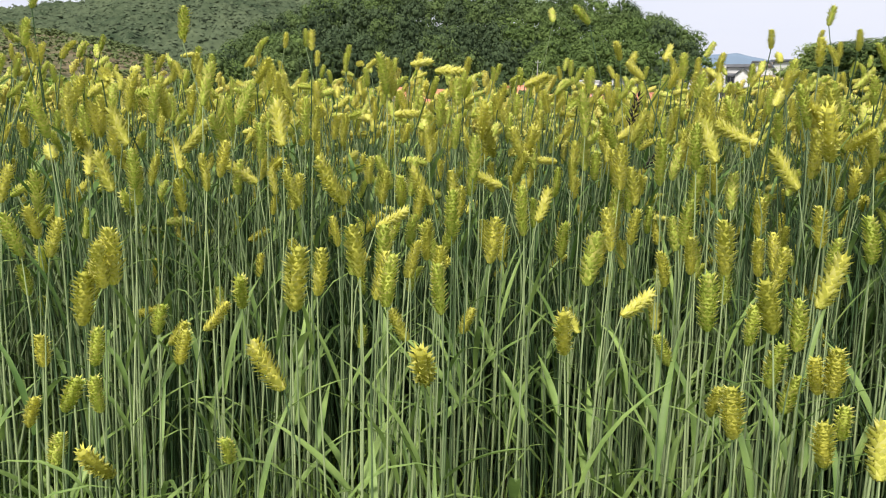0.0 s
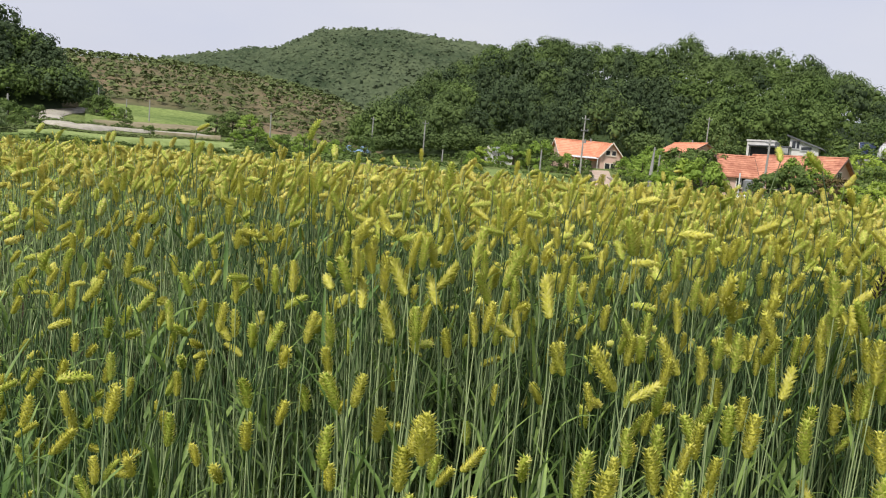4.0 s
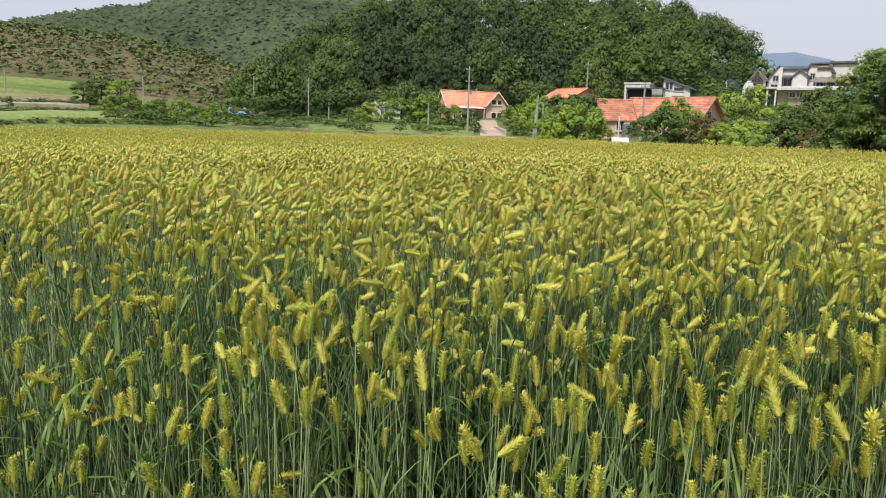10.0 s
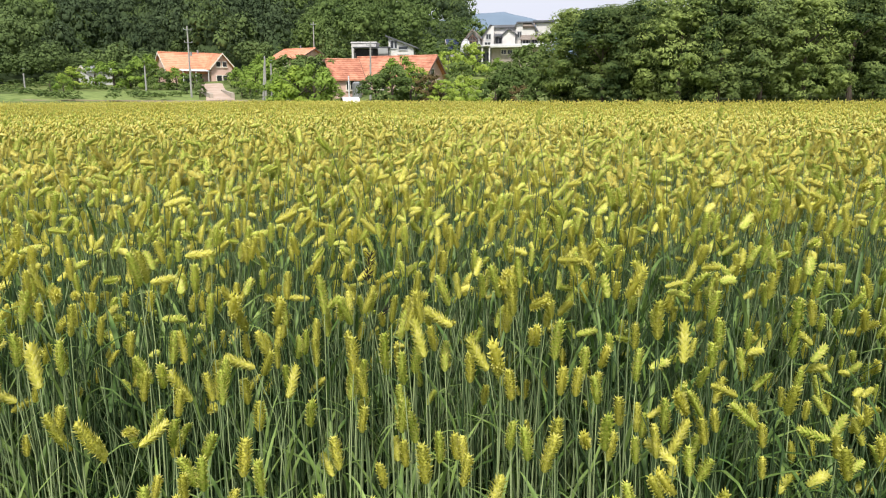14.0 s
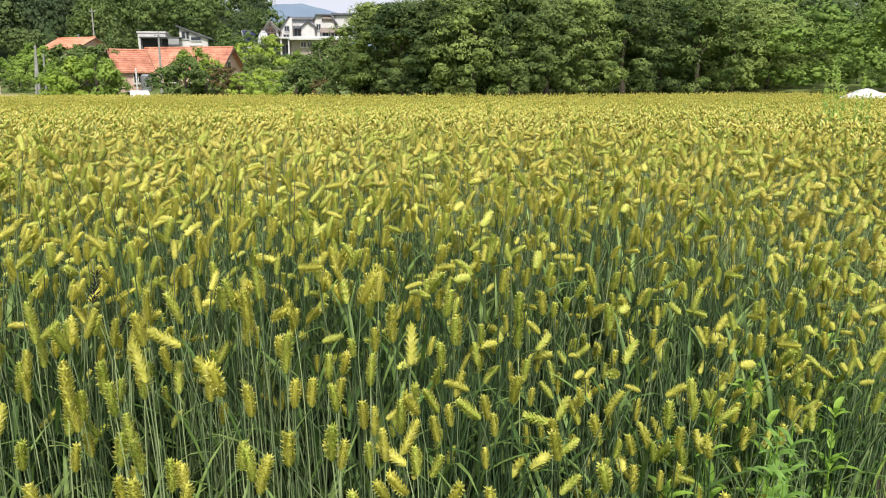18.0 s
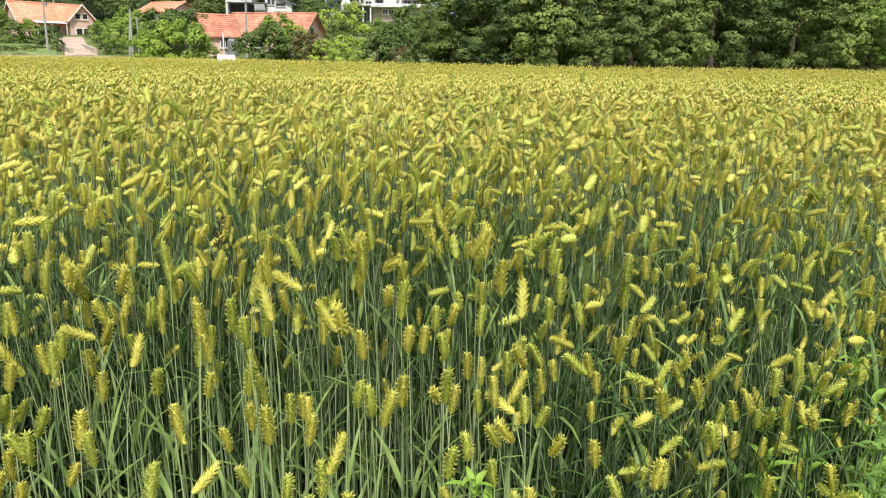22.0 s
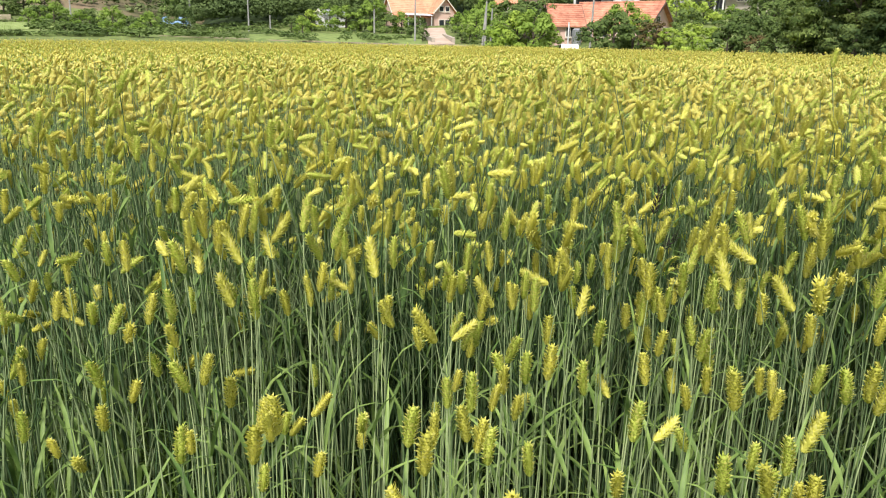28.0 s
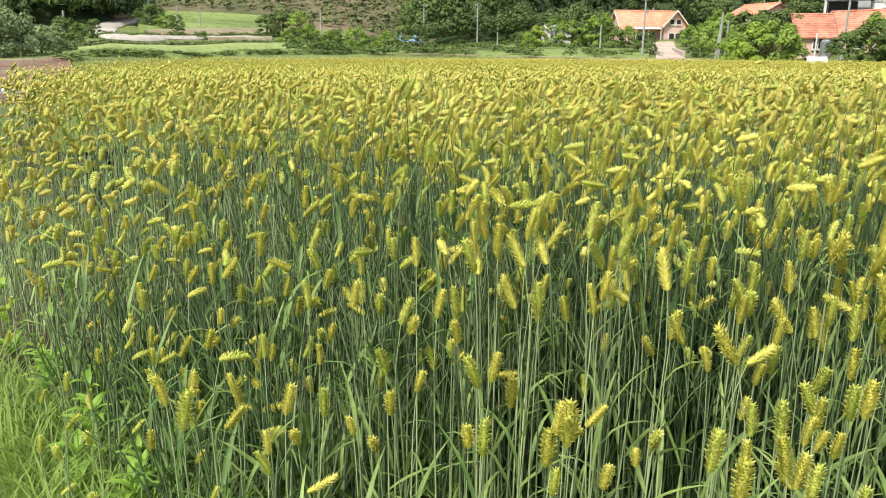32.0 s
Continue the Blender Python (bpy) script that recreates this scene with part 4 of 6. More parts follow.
def right_verge(n):
    r = np.sqrt(RNG.uniform(1.2, 30 ** 2, n))
    a = np.radians(RNG.uniform(66, 80, n))
    return r * np.sin(a), r * np.cos(a)


grass_patch("verge_grass", left_verge, 7500, 0.30, M_GRASS, "rank green grass and weeds on the field's verge")
def thin_corner(n):
    r = np.sqrt(RNG.uniform(1.3, 3.2 ** 2, n))
    a = np.radians(RNG.uniform(-52, -20, n))
    return r * np.sin(a), r * np.cos(a)


grass_patch("corner_weeds", thin_corner, 4600, 0.34, M_GRASS, "bright green fine-leaved weeds under the thin barley corner")
grass_patch("under_grass", under_crop, 7000, 0.28, M_GRASS, "low green grass between the barley stems")


def valley(n):
    a = RNG.uniform(-44, -12, n)
    r = field_edge(a) + 3 + RNG.uniform(0, 1, n) * (150 - field_edge(a))
    return r * np.sin(np.radians(a)), r * np.cos(np.radians(a))


grass_patch("rough_grass", valley, 4500, 0.85, M_GRASS, "tufts of rough grass over the terraces")
grass_patch("margin_grass", right_verge, 4000, 0.5, M_GRASS, "tall green grass along the field margin")


def weed_mesh_parts(height, leaves, seed, size=0.06):
    """A leafy weed: stem and lance-shaped leaves spiralling up it."""
    rng = np.random.default_rng(seed)
    pts = [(0.012 * math.sin(i * 1.3) * height, 0.01 * math.cos(i) * height, height * i / 6) for i in range(7)]
    stem = tube(pts, [0.004 * (1 - i / 9) for i in range(7)], 6)
    tv, tf = blade_template(5, 1.0, 0.30, 1.3, 0.9, 0.25)
    n = leaves
    t = np.sort(rng.uniform(0.12, 1.0, n))
    place = np.stack([0 * t, 0 * t, height * t], 1)
    a = np.arange(n) * 2.4
    s = size * (1.5 - 0.8 * t) * rng.uniform(0.8, 1.3, n)
    m = np.zeros((n, 3, 3))
    m[:, 0, 0], m[:, 0, 1], m[:, 1, 0], m[:, 1, 1], m[:, 2, 2] = np.cos(a), -np.sin(a), np.sin(a), np.cos(a), 1
    return stem, (tv, tf, place, m * s[:, None, None])


def weed(x, y, height, leaves, seed, label, size=0.06, flowers=False, mat=M_WEED):
    root = thing("weed", pose(x, y, gz(x, y)), label, "weed", "weeds at the field edge")
    stem, (tv, tf, place, turn) = weed_mesh_parts(height, leaves, seed, size)
    part("stem", stem, root, mat=M_WEED)
    for p, t in zip(place, turn):
        v, f = scatter(tv, tf, p[None], t[None])
        part("leaf", fast_mesh("leaf", v, f, mat), root)
    if flowers:
        for k in range(3):
            bm = bmesh.new()
            bmesh.ops.create_cone(bm, cap_ends=True, segments=8, radius1=0.004, radius2=0.009, depth=0.006)
            bmesh.ops.translate(bm, vec=(0.02 * math.cos(k * 2.1), 0.02 * math.sin(k * 2.1), height + 0.01), verts=bm.verts)
            part("flower", bm, root, "tiny white flower", mat=M_FLOWER)
    return root


weed(0.74, 0.92, 0.76, 34, 1, "bright green leafy fleabane weed among the stems", 0.07)
weed(0.71, 0.935, 0.70, 26, 3, "bright green leafy weed among the stems", 0.07)
weed(0.78, 0.935, 0.72, 26, 2, "bright green leafy weed among the stems", 0.07)
for i, (a, r, h) in enumerate([(64.8, 1.78, 0.78), (65.6, 1.72, 0.70), (64.2, 1.86, 0.70), (66.4, 1.66, 0.62), (65.2, 1.92, 0.74), (67.4, 1.52, 0.66), (66.9, 1.58, 0.58)]):
    p = polar(a, r, 0)
    weed(p.x, p.y, h, 34, 90 + i, "tall broad-leaved green weed beside the barley stems", 0.07, mat=M_BROADWEED if i < 5 else M_WEED)
for i, (a, r, h) in enumerate([(58, 1.75, 0.62), (60, 2.0, 0.7), (57, 2.1, 0.55), (61.5, 2.3, 0.75), (59.5, 2.7, 0.6), (62, 1.8, 0.5), (56, 1.6, 0.42), (63, 2.2, 0.6), (64.5, 2.0, 0.55), (65, 2.8, 0.7), (61, 1.5, 0.45), (66.5, 2.4, 0.6)]):
    p = polar(a, r, 0)
    weed(p.x, p.y, h, 22, 10 + i, "leafy bright green weed at the field corner", 0.085)
for i, (a, r, top) in enumerate([(61.3, 9.0, 1.70), (60.9, 9.1, 1.58), (61.7, 8.9, 1.60), (61.1, 8.8, 1.48), (61.5, 9.3, 1.64), (62.0, 9.1, 1.45), (63.1, 9.2, 1.62), (63.5, 9.3, 1.5), (62.8, 9.0, 1.42)]):
    p = polar(a, r, 0)
    weed(p.x, p.y, top - gz(p.x, p.y), 96, 30 + i, "tall pale green weed standing above the barley", 0.085, i == 0, M_PALEWEED)
for i, (a, r, h) in enumerate([(-44, 2.2, 0.3), (-46, 2.6, 0.35), (-42, 1.9, 0.25), (-47, 3.2, 0.4), (-40, 1.5, 0.22), (-37, 1.25, 0.25), (-45, 3.9, 0.4), (-30, 1.35, 0.3), (-43, 2.6, 0.3), (-45, 2.1, 0.28), (-47.5, 2.4, 0.3), (-41, 2.3, 0.3), (-39, 1.9, 0.26), (-44.5, 3.0, 0.33), (-48, 3.0, 0.34), (-38, 1.6, 0.25), (-42.5, 1.6, 0.2), (-46.5, 1.8, 0.22), (-36, 1.5, 0.24), (-49, 3.8, 0.4), (-41.5, 2.9, 0.3), (-34, 1.45, 0.22)]):
    p = polar(a, r, 0)
    weed(p.x, p.y, h, 16, 60 + i, "broad-leaved green weed in the verge", 0.10)
for i, (a, r, h) in enumerate([(55.5, 1.5, 0.35), (57.5, 1.55, 0.4), (54, 1.45, 0.3)]):
    p = polar(a, r, 0)
    weed(p.x, p.y, h, 16, 80 + i, "withered reddish weed at the field corner", 0.035, mat=M_DRYGRASS)

# thin stragglers of barley in the verge
n_s = 110
r_s = np.sqrt(RNG.uniform(1.3, 16, n_s))
a_s = np.radians(RNG.uniform(-52, -34, n_s))
x_s, y_s = r_s * np.sin(a_s), r_s * np.cos(a_s)
k_s = ~crop_inside(x_s, y_s)
x_s, y_s = x_s[k_s], y_s[k_s]
n_s = len(x_s)
ax_s = ear_axes(n_s, 0.2)
sv, sf, nk = stem_arrays(x_s, y_s, ground_z(x_s, y_s), RNG.uniform(0.3, 0.62, n_s), ax_s, 6, 4, 0.002, RNG.normal(0, 0.06, (n_s, 2)))
strag = thing("barley_stragglers", pose(0, 0, 0), "short scattered barley ears in the weedy verge", "barley", kind="stuff")
tagged(part("stems", fast_mesh("stems", sv, sf, M_STEM), strag), kind="stuff")
ev, ef = scatter(*EARS_FULL[0][:2], nk, frames(ax_s) * RNG.uniform(0.7, 1.0, n_s)[:, None, None])
tagged(part("ears", fast_mesh("ears", ev, ef, M_EAR_GREEN, np.tile(EARS_FULL[0][2], n_s), M_TIP), strag), kind="stuff")

# ---- trees ----


def leaf_quads(n, centre, radius, size, rng, out=0.6, slim=False, hub=None):
    """Leaf-spray quads over lumpy ellipsoids, turned partly outward, most of them on the upper side; hub: the crown's middle."""
    d = rng.normal(size=(n, 3))
    d /= np.linalg.norm(d, axis=1, keepdims=True)
    d[:, 2] = np.where((d[:, 2] < -0.25) & (rng.random(n) < 0.75), -d[:, 2], d[:, 2])
    p = centre + d * radius * rng.uniform(0.80, 1.08, (n, 1))
    nrm = d * out + rng.normal(size=(n, 3)) * (1 - out) * 0.8 + np.array([0, 0, 0.2])
    if hub is not None:
        w = p - hub
        nrm = nrm + 0.45 * w / (np.linalg.norm(w, axis=1, keepdims=True) + 1e-6)
    turn = frames(nrm, rng.uniform(0, 6.28, n)) * (size * rng.uniform(0.6, 1.35, n))[:, None, None]
    tv = np.array([(-0.5, -0.32, 0.05), (0.12, -0.5, -0.04), (0.55, 0.05, 0.1), (-0.05, 0.5, -0.06)]) * np.array(((1.35, 0.55, 1.0) if slim else (1.0, 1.0, 1.0)))
    return scatter(tv, np.array([(0, 1, 2, 3)]), p, turn)


CUBE_V = np.array([(x, y, z) for x in (-1, 1) for y in (-1, 1) for z in (-1, 1)]) / math.sqrt(3)
CUBE_F = np.array([(0, 1, 3, 2), (4, 6, 7, 5), (0, 4, 5, 1), (2, 3, 7, 6), (0, 2, 6, 4), (1, 5, 7, 3)])


def leafy_clump(n, centre, radius, size, rng, out=0.75, slim=False, hub=None, core=0.6):
    """One clump of foliage: leaf sprays round a closed lump of inner leaves."""
    turn = frames(rng.normal(size=(1, 3)), rng.uniform(0, 6, 1))[0] * np.asarray(radius)[:, None] * core
    return join([leaf_quads(n, centre, radius, size, rng, out, slim, hub), scatter(CUBE_V, CUBE_F, np.asarray(centre)[None], turn[None])])


def crown_arrays(width, height, base, clumps, leaves, size, seed, shape="round"):
    """A crown of many leafy clumps with gaps between them."""
    rng = np.random.default_rng(seed)
    hub = np.array([0, 0, base + 0.45 * (height - base)])
    out = []
    for i in range(clumps):
        t = rng.random() ** 0.8
        z = base + t * (height - base)
        if shape == "round":
            w = width * 0.5 * (0.35 + 0.65 * math.sin(math.pi * min(1, 0.18 + 0.78 * t)))
        elif shape == "cone":
            w = width * 0.5 * (1.02 - t)
        else:
            w = width * 0.5 * (0.75 + 0.25 * math.sin(math.pi * t)) * (1 if t < 0.8 else 0.7)
        a, q = rng.uniform(0, 6.28), w * math.sqrt(rng.random()) ** 0.6
        c = np.array([math.cos(a) * q, math.sin(a) * q, z])
        s = width * rng.uniform(0.07, 0.15)
        out.append(leafy_clump(leaves, c, np.array([s, s, s * (0.62 if shape == "tall" else 0.72)]), size, rng, slim=shape == "tall", hub=hub, core=0.42))
    return join(out)


def tree(m, width, height, base, clumps, leaves, size, seed, mat, label, shape="round", category="tree", name="tree", group=""):
    root = thing(name, m, label, category, group)
    rng = np.random.default_rng(seed)
    k = width * 0.018 + 0.03
    part("trunk", tube([(0, 0, -0.2), (0.03 * width, 0, height * 0.3), (0.0, 0.02 * width, height * 0.62), (0.01, 0, height * 0.9)], [k * 1.6, k, k * 0.6, k * 0.15], 8), root, mat=M_BARK)
    for i in range(4):
        a = i * 1.57 + rng.uniform(-0.4, 0.4)
        z = height * rng.uniform(0.3, 0.6)
        part("limb", tube([(0, 0, z), (math.cos(a) * width * 0.18, math.sin(a) * width * 0.18, z + height * 0.12), (math.cos(a) * width * 0.34, math.sin(a) * width * 0.34, z + height * 0.2)], [k * 0.5, k * 0.3, k * 0.1], 6), root, mat=M_BARK)
    v, f = crown_arrays(width, height, base, clumps, leaves, size, seed, shape)
    part("crown", fast_mesh("crown", v, f, mat), root)
    return root


# hedge of tall trees along the field's far side
ROW = [tree(pose(0, 0, 0), 6.0, 7.0, 0.2, 140, 80, 0.16, 100 + i, mt, "dense dark green broadleaf tree at the field's margin", "tall", group="trees along the field margin") for i, mt in enumerate((M_ROW, M_ROW_DARK, M_ROW, M_ROW_DARK))]
ROW_SPOTS = [(28.4, 57, 0.98, 2), (29.2, 62, 1.0, 0), (30.3, 55, 0.95, 1), (33.0, 55, 1.0, 3), (35.6, 53, 1.0, 0), (38.2, 54, 1.02, 1), (41.0, 55, 1.0, 3), (43.8, 56, 1.0, 0), (46.6, 59, 1.05, 1), (49.2, 62, 1.0, 3), (51.6, 63, 1.05, 2), (54.0, 66, 1.02, 0), (56.3, 70, 0.98, 2), (31.5, 62, 1.0, 1), (37.0, 60, 1.05, 3), (42.4, 62, 1.02, 0), (48.0, 68, 1.08, 1), (34.2, 60, 1.08, 0), (45.2, 64, 1.05, 2), (52.8, 72, 1.1, 1), (57.8, 74, 0.85, 0), (58.8, 80, 0.75, 2)]
used = set()
for i, (a, r, s, k) in enumerate(ROW_SPOTS):
    s *= 0.97 if a > 32 else 1.0
    m = on_ground(a, r, i * 67) @ Matrix.Diagonal((s, s, s, 1))
    if k in used:
        copy_thing(ROW[k], pose(0, 0, 0)).matrix_basis = m
    else:
        ROW[k].matrix_world = m
        used.add(k)

# bushes and small trees round the houses
BUSHES = [tree(pose(0, 0, 0), 3.2, 2.5, -0.1, 40, 42, 0.15, 140 + i, mt, lb, "round", "shrub", "shrub") for i, (mt, lb) in enumerate(((M_LIME, "bright green rounded garden shrub"), (M_WOOD_B, "mid green garden shrub"), (M_BRIGHT, "light yellow-green leafy shrub"), (M_RUSSET, "russet and green garden shrub"), (M_SILVER, "silvery green dense willow shrub")))]
BUSH_SPOTS = [(6.4, 88, 1.5, 0), (7.6, 84, 1.75, 2), (8.8, 82, 1.6, 0), (10.0, 84, 0.95, 0), (8.2, 92, 1.9, 1), (6.2, 98, 1.6, 0), (7.2, 100, 1.9, 1), (9.2, 96, 1.7, 1), (13.3, 80, 1.3, 1), (14.6, 80, 1.35, 1), (16.0, 78, 1.3, 1), (17.3, 76, 1.05, 3), (15.2, 86, 1.45, 0), (18.4, 74, 0.85, 2), (20.0, 68, 0.95, 2), (21.3, 66, 1.0, 2), (22.4, 62, 1.0, 1), (23.4, 62, 1.1, 1), (24.4, 60, 0.8, 3), (25.4, 60, 1.0, 1), (26.6, 58, 1.2, 1), (19.6, 90, 1.1, 1), (20.6, 110, 1.5, 2), (18.8, 112, 1.4, 2), (22.4, 110, 0.9, 0), (22.9, 104, 0.9, 1), (24.3, 100, 1.5, 1), (25.1, 97, 1.55, 1), (25.9, 94, 1.5, 1),
              (-6.2, 124, 1.4, 0), (-5.0, 122, 1.6, 0), (-4.0, 122, 1.5, 1), (-3.0, 120, 1.6, 0), (-2.1, 116, 1.2, 1), (-1.0, 118, 1.1, 0), (-7.6, 122, 1.3, 2), (-9.0, 118, 0.9, 1), (-8.2, 112, 0.8, 0), (0.2, 116, 1.0, 1), (3.6, 112, 1.2, 0), (4.5, 108, 1.4, 0), (3.0, 118, 0.9, 1), (5.2, 114, 1.6, 0), (3.5, 99, 0.55, 1), (4.1, 100, 0.7, 0), (0.6, 104, 0.6, 1), (-0.3, 106, 0.6, 1), (16.3, 82, 1.1, 2),
              (-33.4, 124, 1.0, 1), (-31.8, 118, 0.7, 1), (-25.3, 118, 1.6, 1), (-24.5, 116, 1.7, 0), (-40.6, 74, 0.9, 1), (-39.6, 78, 0.8, 1), (-34.9, 148, 2.0, 1), (-34.2, 145, 1.6, 0), (-35.3, 150, 2.2, 1), (-33.5, 144, 1.3, 1), (-23, 108, 1.4, 0), (-21, 110, 1.6, 0), (-20, 112, 1.3, 1), (-18.6, 114, 1.5, 0), (-17.4, 118, 1.8, 1), (-22.4, 120, 1.5, 1), (-26.0, 112, 1.1, 0), (-27.3, 140, 2.2, 1), (-26.2, 142, 2.4, 1), (-25.0, 140, 2.2, 0), (-19.4, 98, 1.0, 0), (-38.8, 128, 1.2, 1), (-39.8, 126, 1.3, 0), (-40.9, 112, 1.2, 1), (-16.4, 128, 1.8, 1), (-24.0, 96, 0.8, 1), (-21.4, 97, 0.9, 0),
              (-42.2, 66, 0.9, 4), (-43.2, 65, 1.1, 4), (-44.4, 64, 1.25, 4), (-45.8, 62, 1.3, 4), (-41.4, 68, 0.7, 4), (-44.9, 70, 1.4, 4), (-40.2, 72, 0.5, 1)]
used = set()
for i, (a, r, s, k) in enumerate(BUSH_SPOTS):
    s *= 0.68 if a < -15 and r > 80 else 1.0
    m = on_ground(a, r, i * 53) @ Matrix.Diagonal((s, s, s * (0.9 + 0.25 * ((i * 7) % 5) / 4), 1))
    if k in used:
        copy_thing(BUSHES[k], pose(0, 0, 0)).matrix_basis = m
    else:
        BUSHES[k].matrix_world = m
        used.add(k)


def wood(name, shape, az0, az1, t0, t1, rows, cols, width, tall, quads, size, mat, label, seed, keep=None, jitter=0.4, lumps=12, core=0.45):
    """Woodland over a hill: many lumpy domed crowns set on a jittered grid, one object."""
    rng = np.random.default_rng(seed)
    templates = []
    for k in range(5):
        hub, parts_ = np.array([0, 0, 0.45]), []
        for c in range(lumps):
            up = 1 - 1.3 * (c + 0.5) / lumps
            a, q = c * 2.4 + rng.uniform(-0.4, 0.4), math.sqrt(max(0.0, 1 - up * up)) * rng.uniform(0.8, 1.1)
            ctr = np.array([math.cos(a) * q * 0.34, math.sin(a) * q * 0.34, 0.50 + 0.34 * up + rng.uniform(-0.05, 0.05)])
            s = rng.uniform(0.13, 0.22) * (1.6 if lumps < 6 else 1.0)
            parts_.append(leafy_clump(max(1, quads // lumps), ctr, np.array([s, s, s * 0.8]), size / width, rng, 0.82, hub=hub, core=core))
        templates.append(join(parts_))
    A, S = np.meshgrid(np.linspace(az0, az1, cols), np.linspace(t0, t1, rows))
    a = (A + (np.arange(rows) % 2)[:, None] * 0.5 * (az1 - az0) / cols + rng.uniform(-jitter, jitter, A.shape) * (az1 - az0) / cols).ravel()
    t = (S + rng.uniform(-jitter, jitter, A.shape) * (t1 - t0) / rows).ravel()
    if keep is not None:
        s = keep(a, t)
        a, t = a[s], t[s]
    x, y, z = shape(a, t)
    n = len(a)
    s = rng.uniform(0.78, 1.22, n) if jitter < 1 else rng.uniform(0.35, 1.15, n) ** 2 * 1.5
    turn = spin_z(n, np.ones(n))
    turn = turn * np.stack([width * s, width * s, tall * s * rng.uniform(0.85, 1.2, n)], 1)[:, :, None]
    pick = rng.integers(0, 5, n)
    pieces = [scatter(*templates[k], np.stack([x, y, z], 1)[pick == k], turn[pick == k]) for k in range(5) if (pick == k).any()]
    v, f = join(pieces)
    return tagged(new(name, fast_mesh(name, v, f, mat)), label, "woodland", kind="stuff")


flat_shape = lambda a, r: (r * np.sin(np.radians(a)), r * np.cos(np.radians(a)), ground_z(r * np.sin(np.radians(a)), r * np.cos(np.radians(a))))
patch = lambda a, t: (np.sin(a * 1.9 + 1.0 + 3 * t) + np.sin(t * 9 + a * 0.75) > np.where((a > -9) & (a < 7) & (t < 0.5), 1.6, 0.8)) | ((a > 7.5) & (a < 16.5) & (t < 0.34))
yard = lambda a, t: ~((a > 11) & (t < 0.03)) & (a < 20.9 - 1.0 * t)
dark = lambda a, t: np.sin(a * 3.1 + t * 11) + np.sin(a * 1.3 - t * 17) > np.where((a > -9) & (a < 7) & (t < 0.5), -0.6, 0.75)
wood("woodland", wooded_shape, -16.3, 23.0, -0.05, 1.03, 15, 25, 8.6, 10.5, 900, 0.33, M_WOOD_A, "dense dark green oak woodland on the hill", 1, lambda a, t: ~patch(a, t) & yard(a, t) & ~dark(a, t))
wood("bright_woodland", wooded_shape, -16.3, 22.5, -0.03, 1.0, 15, 25, 8.6, 10.0, 900, 0.33, M_WOOD_B, "lighter green broadleaf trees in the hill woodland", 2, lambda a, t: patch(a, t) & yard(a, t))
wood("pines", wooded_shape, -16, 23.0, 0.0, 1.02, 15, 26, 7.8, 11, 640, 0.36, M_PINE, "dark pines standing among the hill woodland", 3, lambda a, t: dark(a, t) & ~patch(a, t) & yard(a, t))
wood("woodland_edge", wooded_shape, -16.4, 12, -0.15, -0.02, 3, 34, 4.4, 4.6, 220, 0.34, M_WOOD_A, "young trees and undergrowth along the wood's edge", 11, lambda a, t: (a < -2.5) | ((a > 3.2) & (a < 5.5)) | ((a > 9.5) & (a < 10.6)))
wood("undergrowth", wooded_shape, -16, 20.3, -0.015, 0.12, 4, 62, 3.8, 3.6, 110, 0.3, M_WOOD_B, "low growth and young trees at the hill's foot", 13, lambda a, t: ~((a > -3) & (a < 6.5)), lumps=6)
far_a, far_t = np.meshgrid(np.linspace(-52, 5, 280), np.linspace(0.02, 1.12, 130))
far_x, far_y, far_z = far_shape(far_a, far_t)
lump = np.random.default_rng(4).normal(size=far_a.shape)
for _ in range(2):
    lump = (lump + np.roll(lump, 1, 0) + np.roll(lump, -1, 0) + np.roll(lump, 1, 1) + np.roll(lump, -1, 1)) / 5
far_z = far_z + 6.0 + 3.0 * lump + 1.5 * np.sin(far_a * 1.7 + far_t * 9) * np.sin(far_t * 14 - far_a * 0.6)
far_rng = np.random.default_rng(14)
n_far = 34000
pick_a, pick_t = far_rng.integers(0, far_a.shape[1], n_far), far_rng.integers(0, far_a.shape[0] - 12, n_far)
far_p = np.stack([far_x[pick_t, pick_a], far_y[pick_t, pick_a], far_z[pick_t, pick_a]], 1) + far_rng.normal(0, 1, (n_far, 3)) * np.array([1.5, 1.5, 0.9])
far_n = far_rng.normal(0, 0.3, (n_far, 3)) + np.array([0.1, -0.5, 0.8])
v, f = scatter(np.array([(-0.5, -0.32, 0.05), (0.12, -0.5, -0.04), (0.55, 0.05, 0.1), (-0.05, 0.5, -0.06)]), np.array([(0, 1, 2, 3)]), far_p, frames(far_n, far_rng.uniform(0, 6, n_far)) * far_rng.uniform(1.6, 4.2, n_far)[:, None, None])
tagged(new("far_tree_tops", fast_mesh("far_tree_tops", v, f, M_FARTOPS)), "small hazy tree tops over the distant hill", "woodland", kind="stuff")
tagged(new("far_woodland", sheet_from_grid("far_woodland", np.stack([far_x, far_y, far_z], -1), M_FARWOOD)), "hazy woodland canopy over the distant hill", "woodland", kind="stuff")
wood("spur_pines", left_shape, -58, -36.6, 0.0, 1.0, 8, 15, 7.5, 9.0, 420, 0.42, M_PINE, "dark pines on the valley's spur", 5)
wood("spur_trees", left_shape, -58, -37.4, -0.02, 0.5, 6, 15, 7.0, 7.5, 420, 0.38, M_WOOD_B, "green broadleaf trees at the spur's foot", 6)
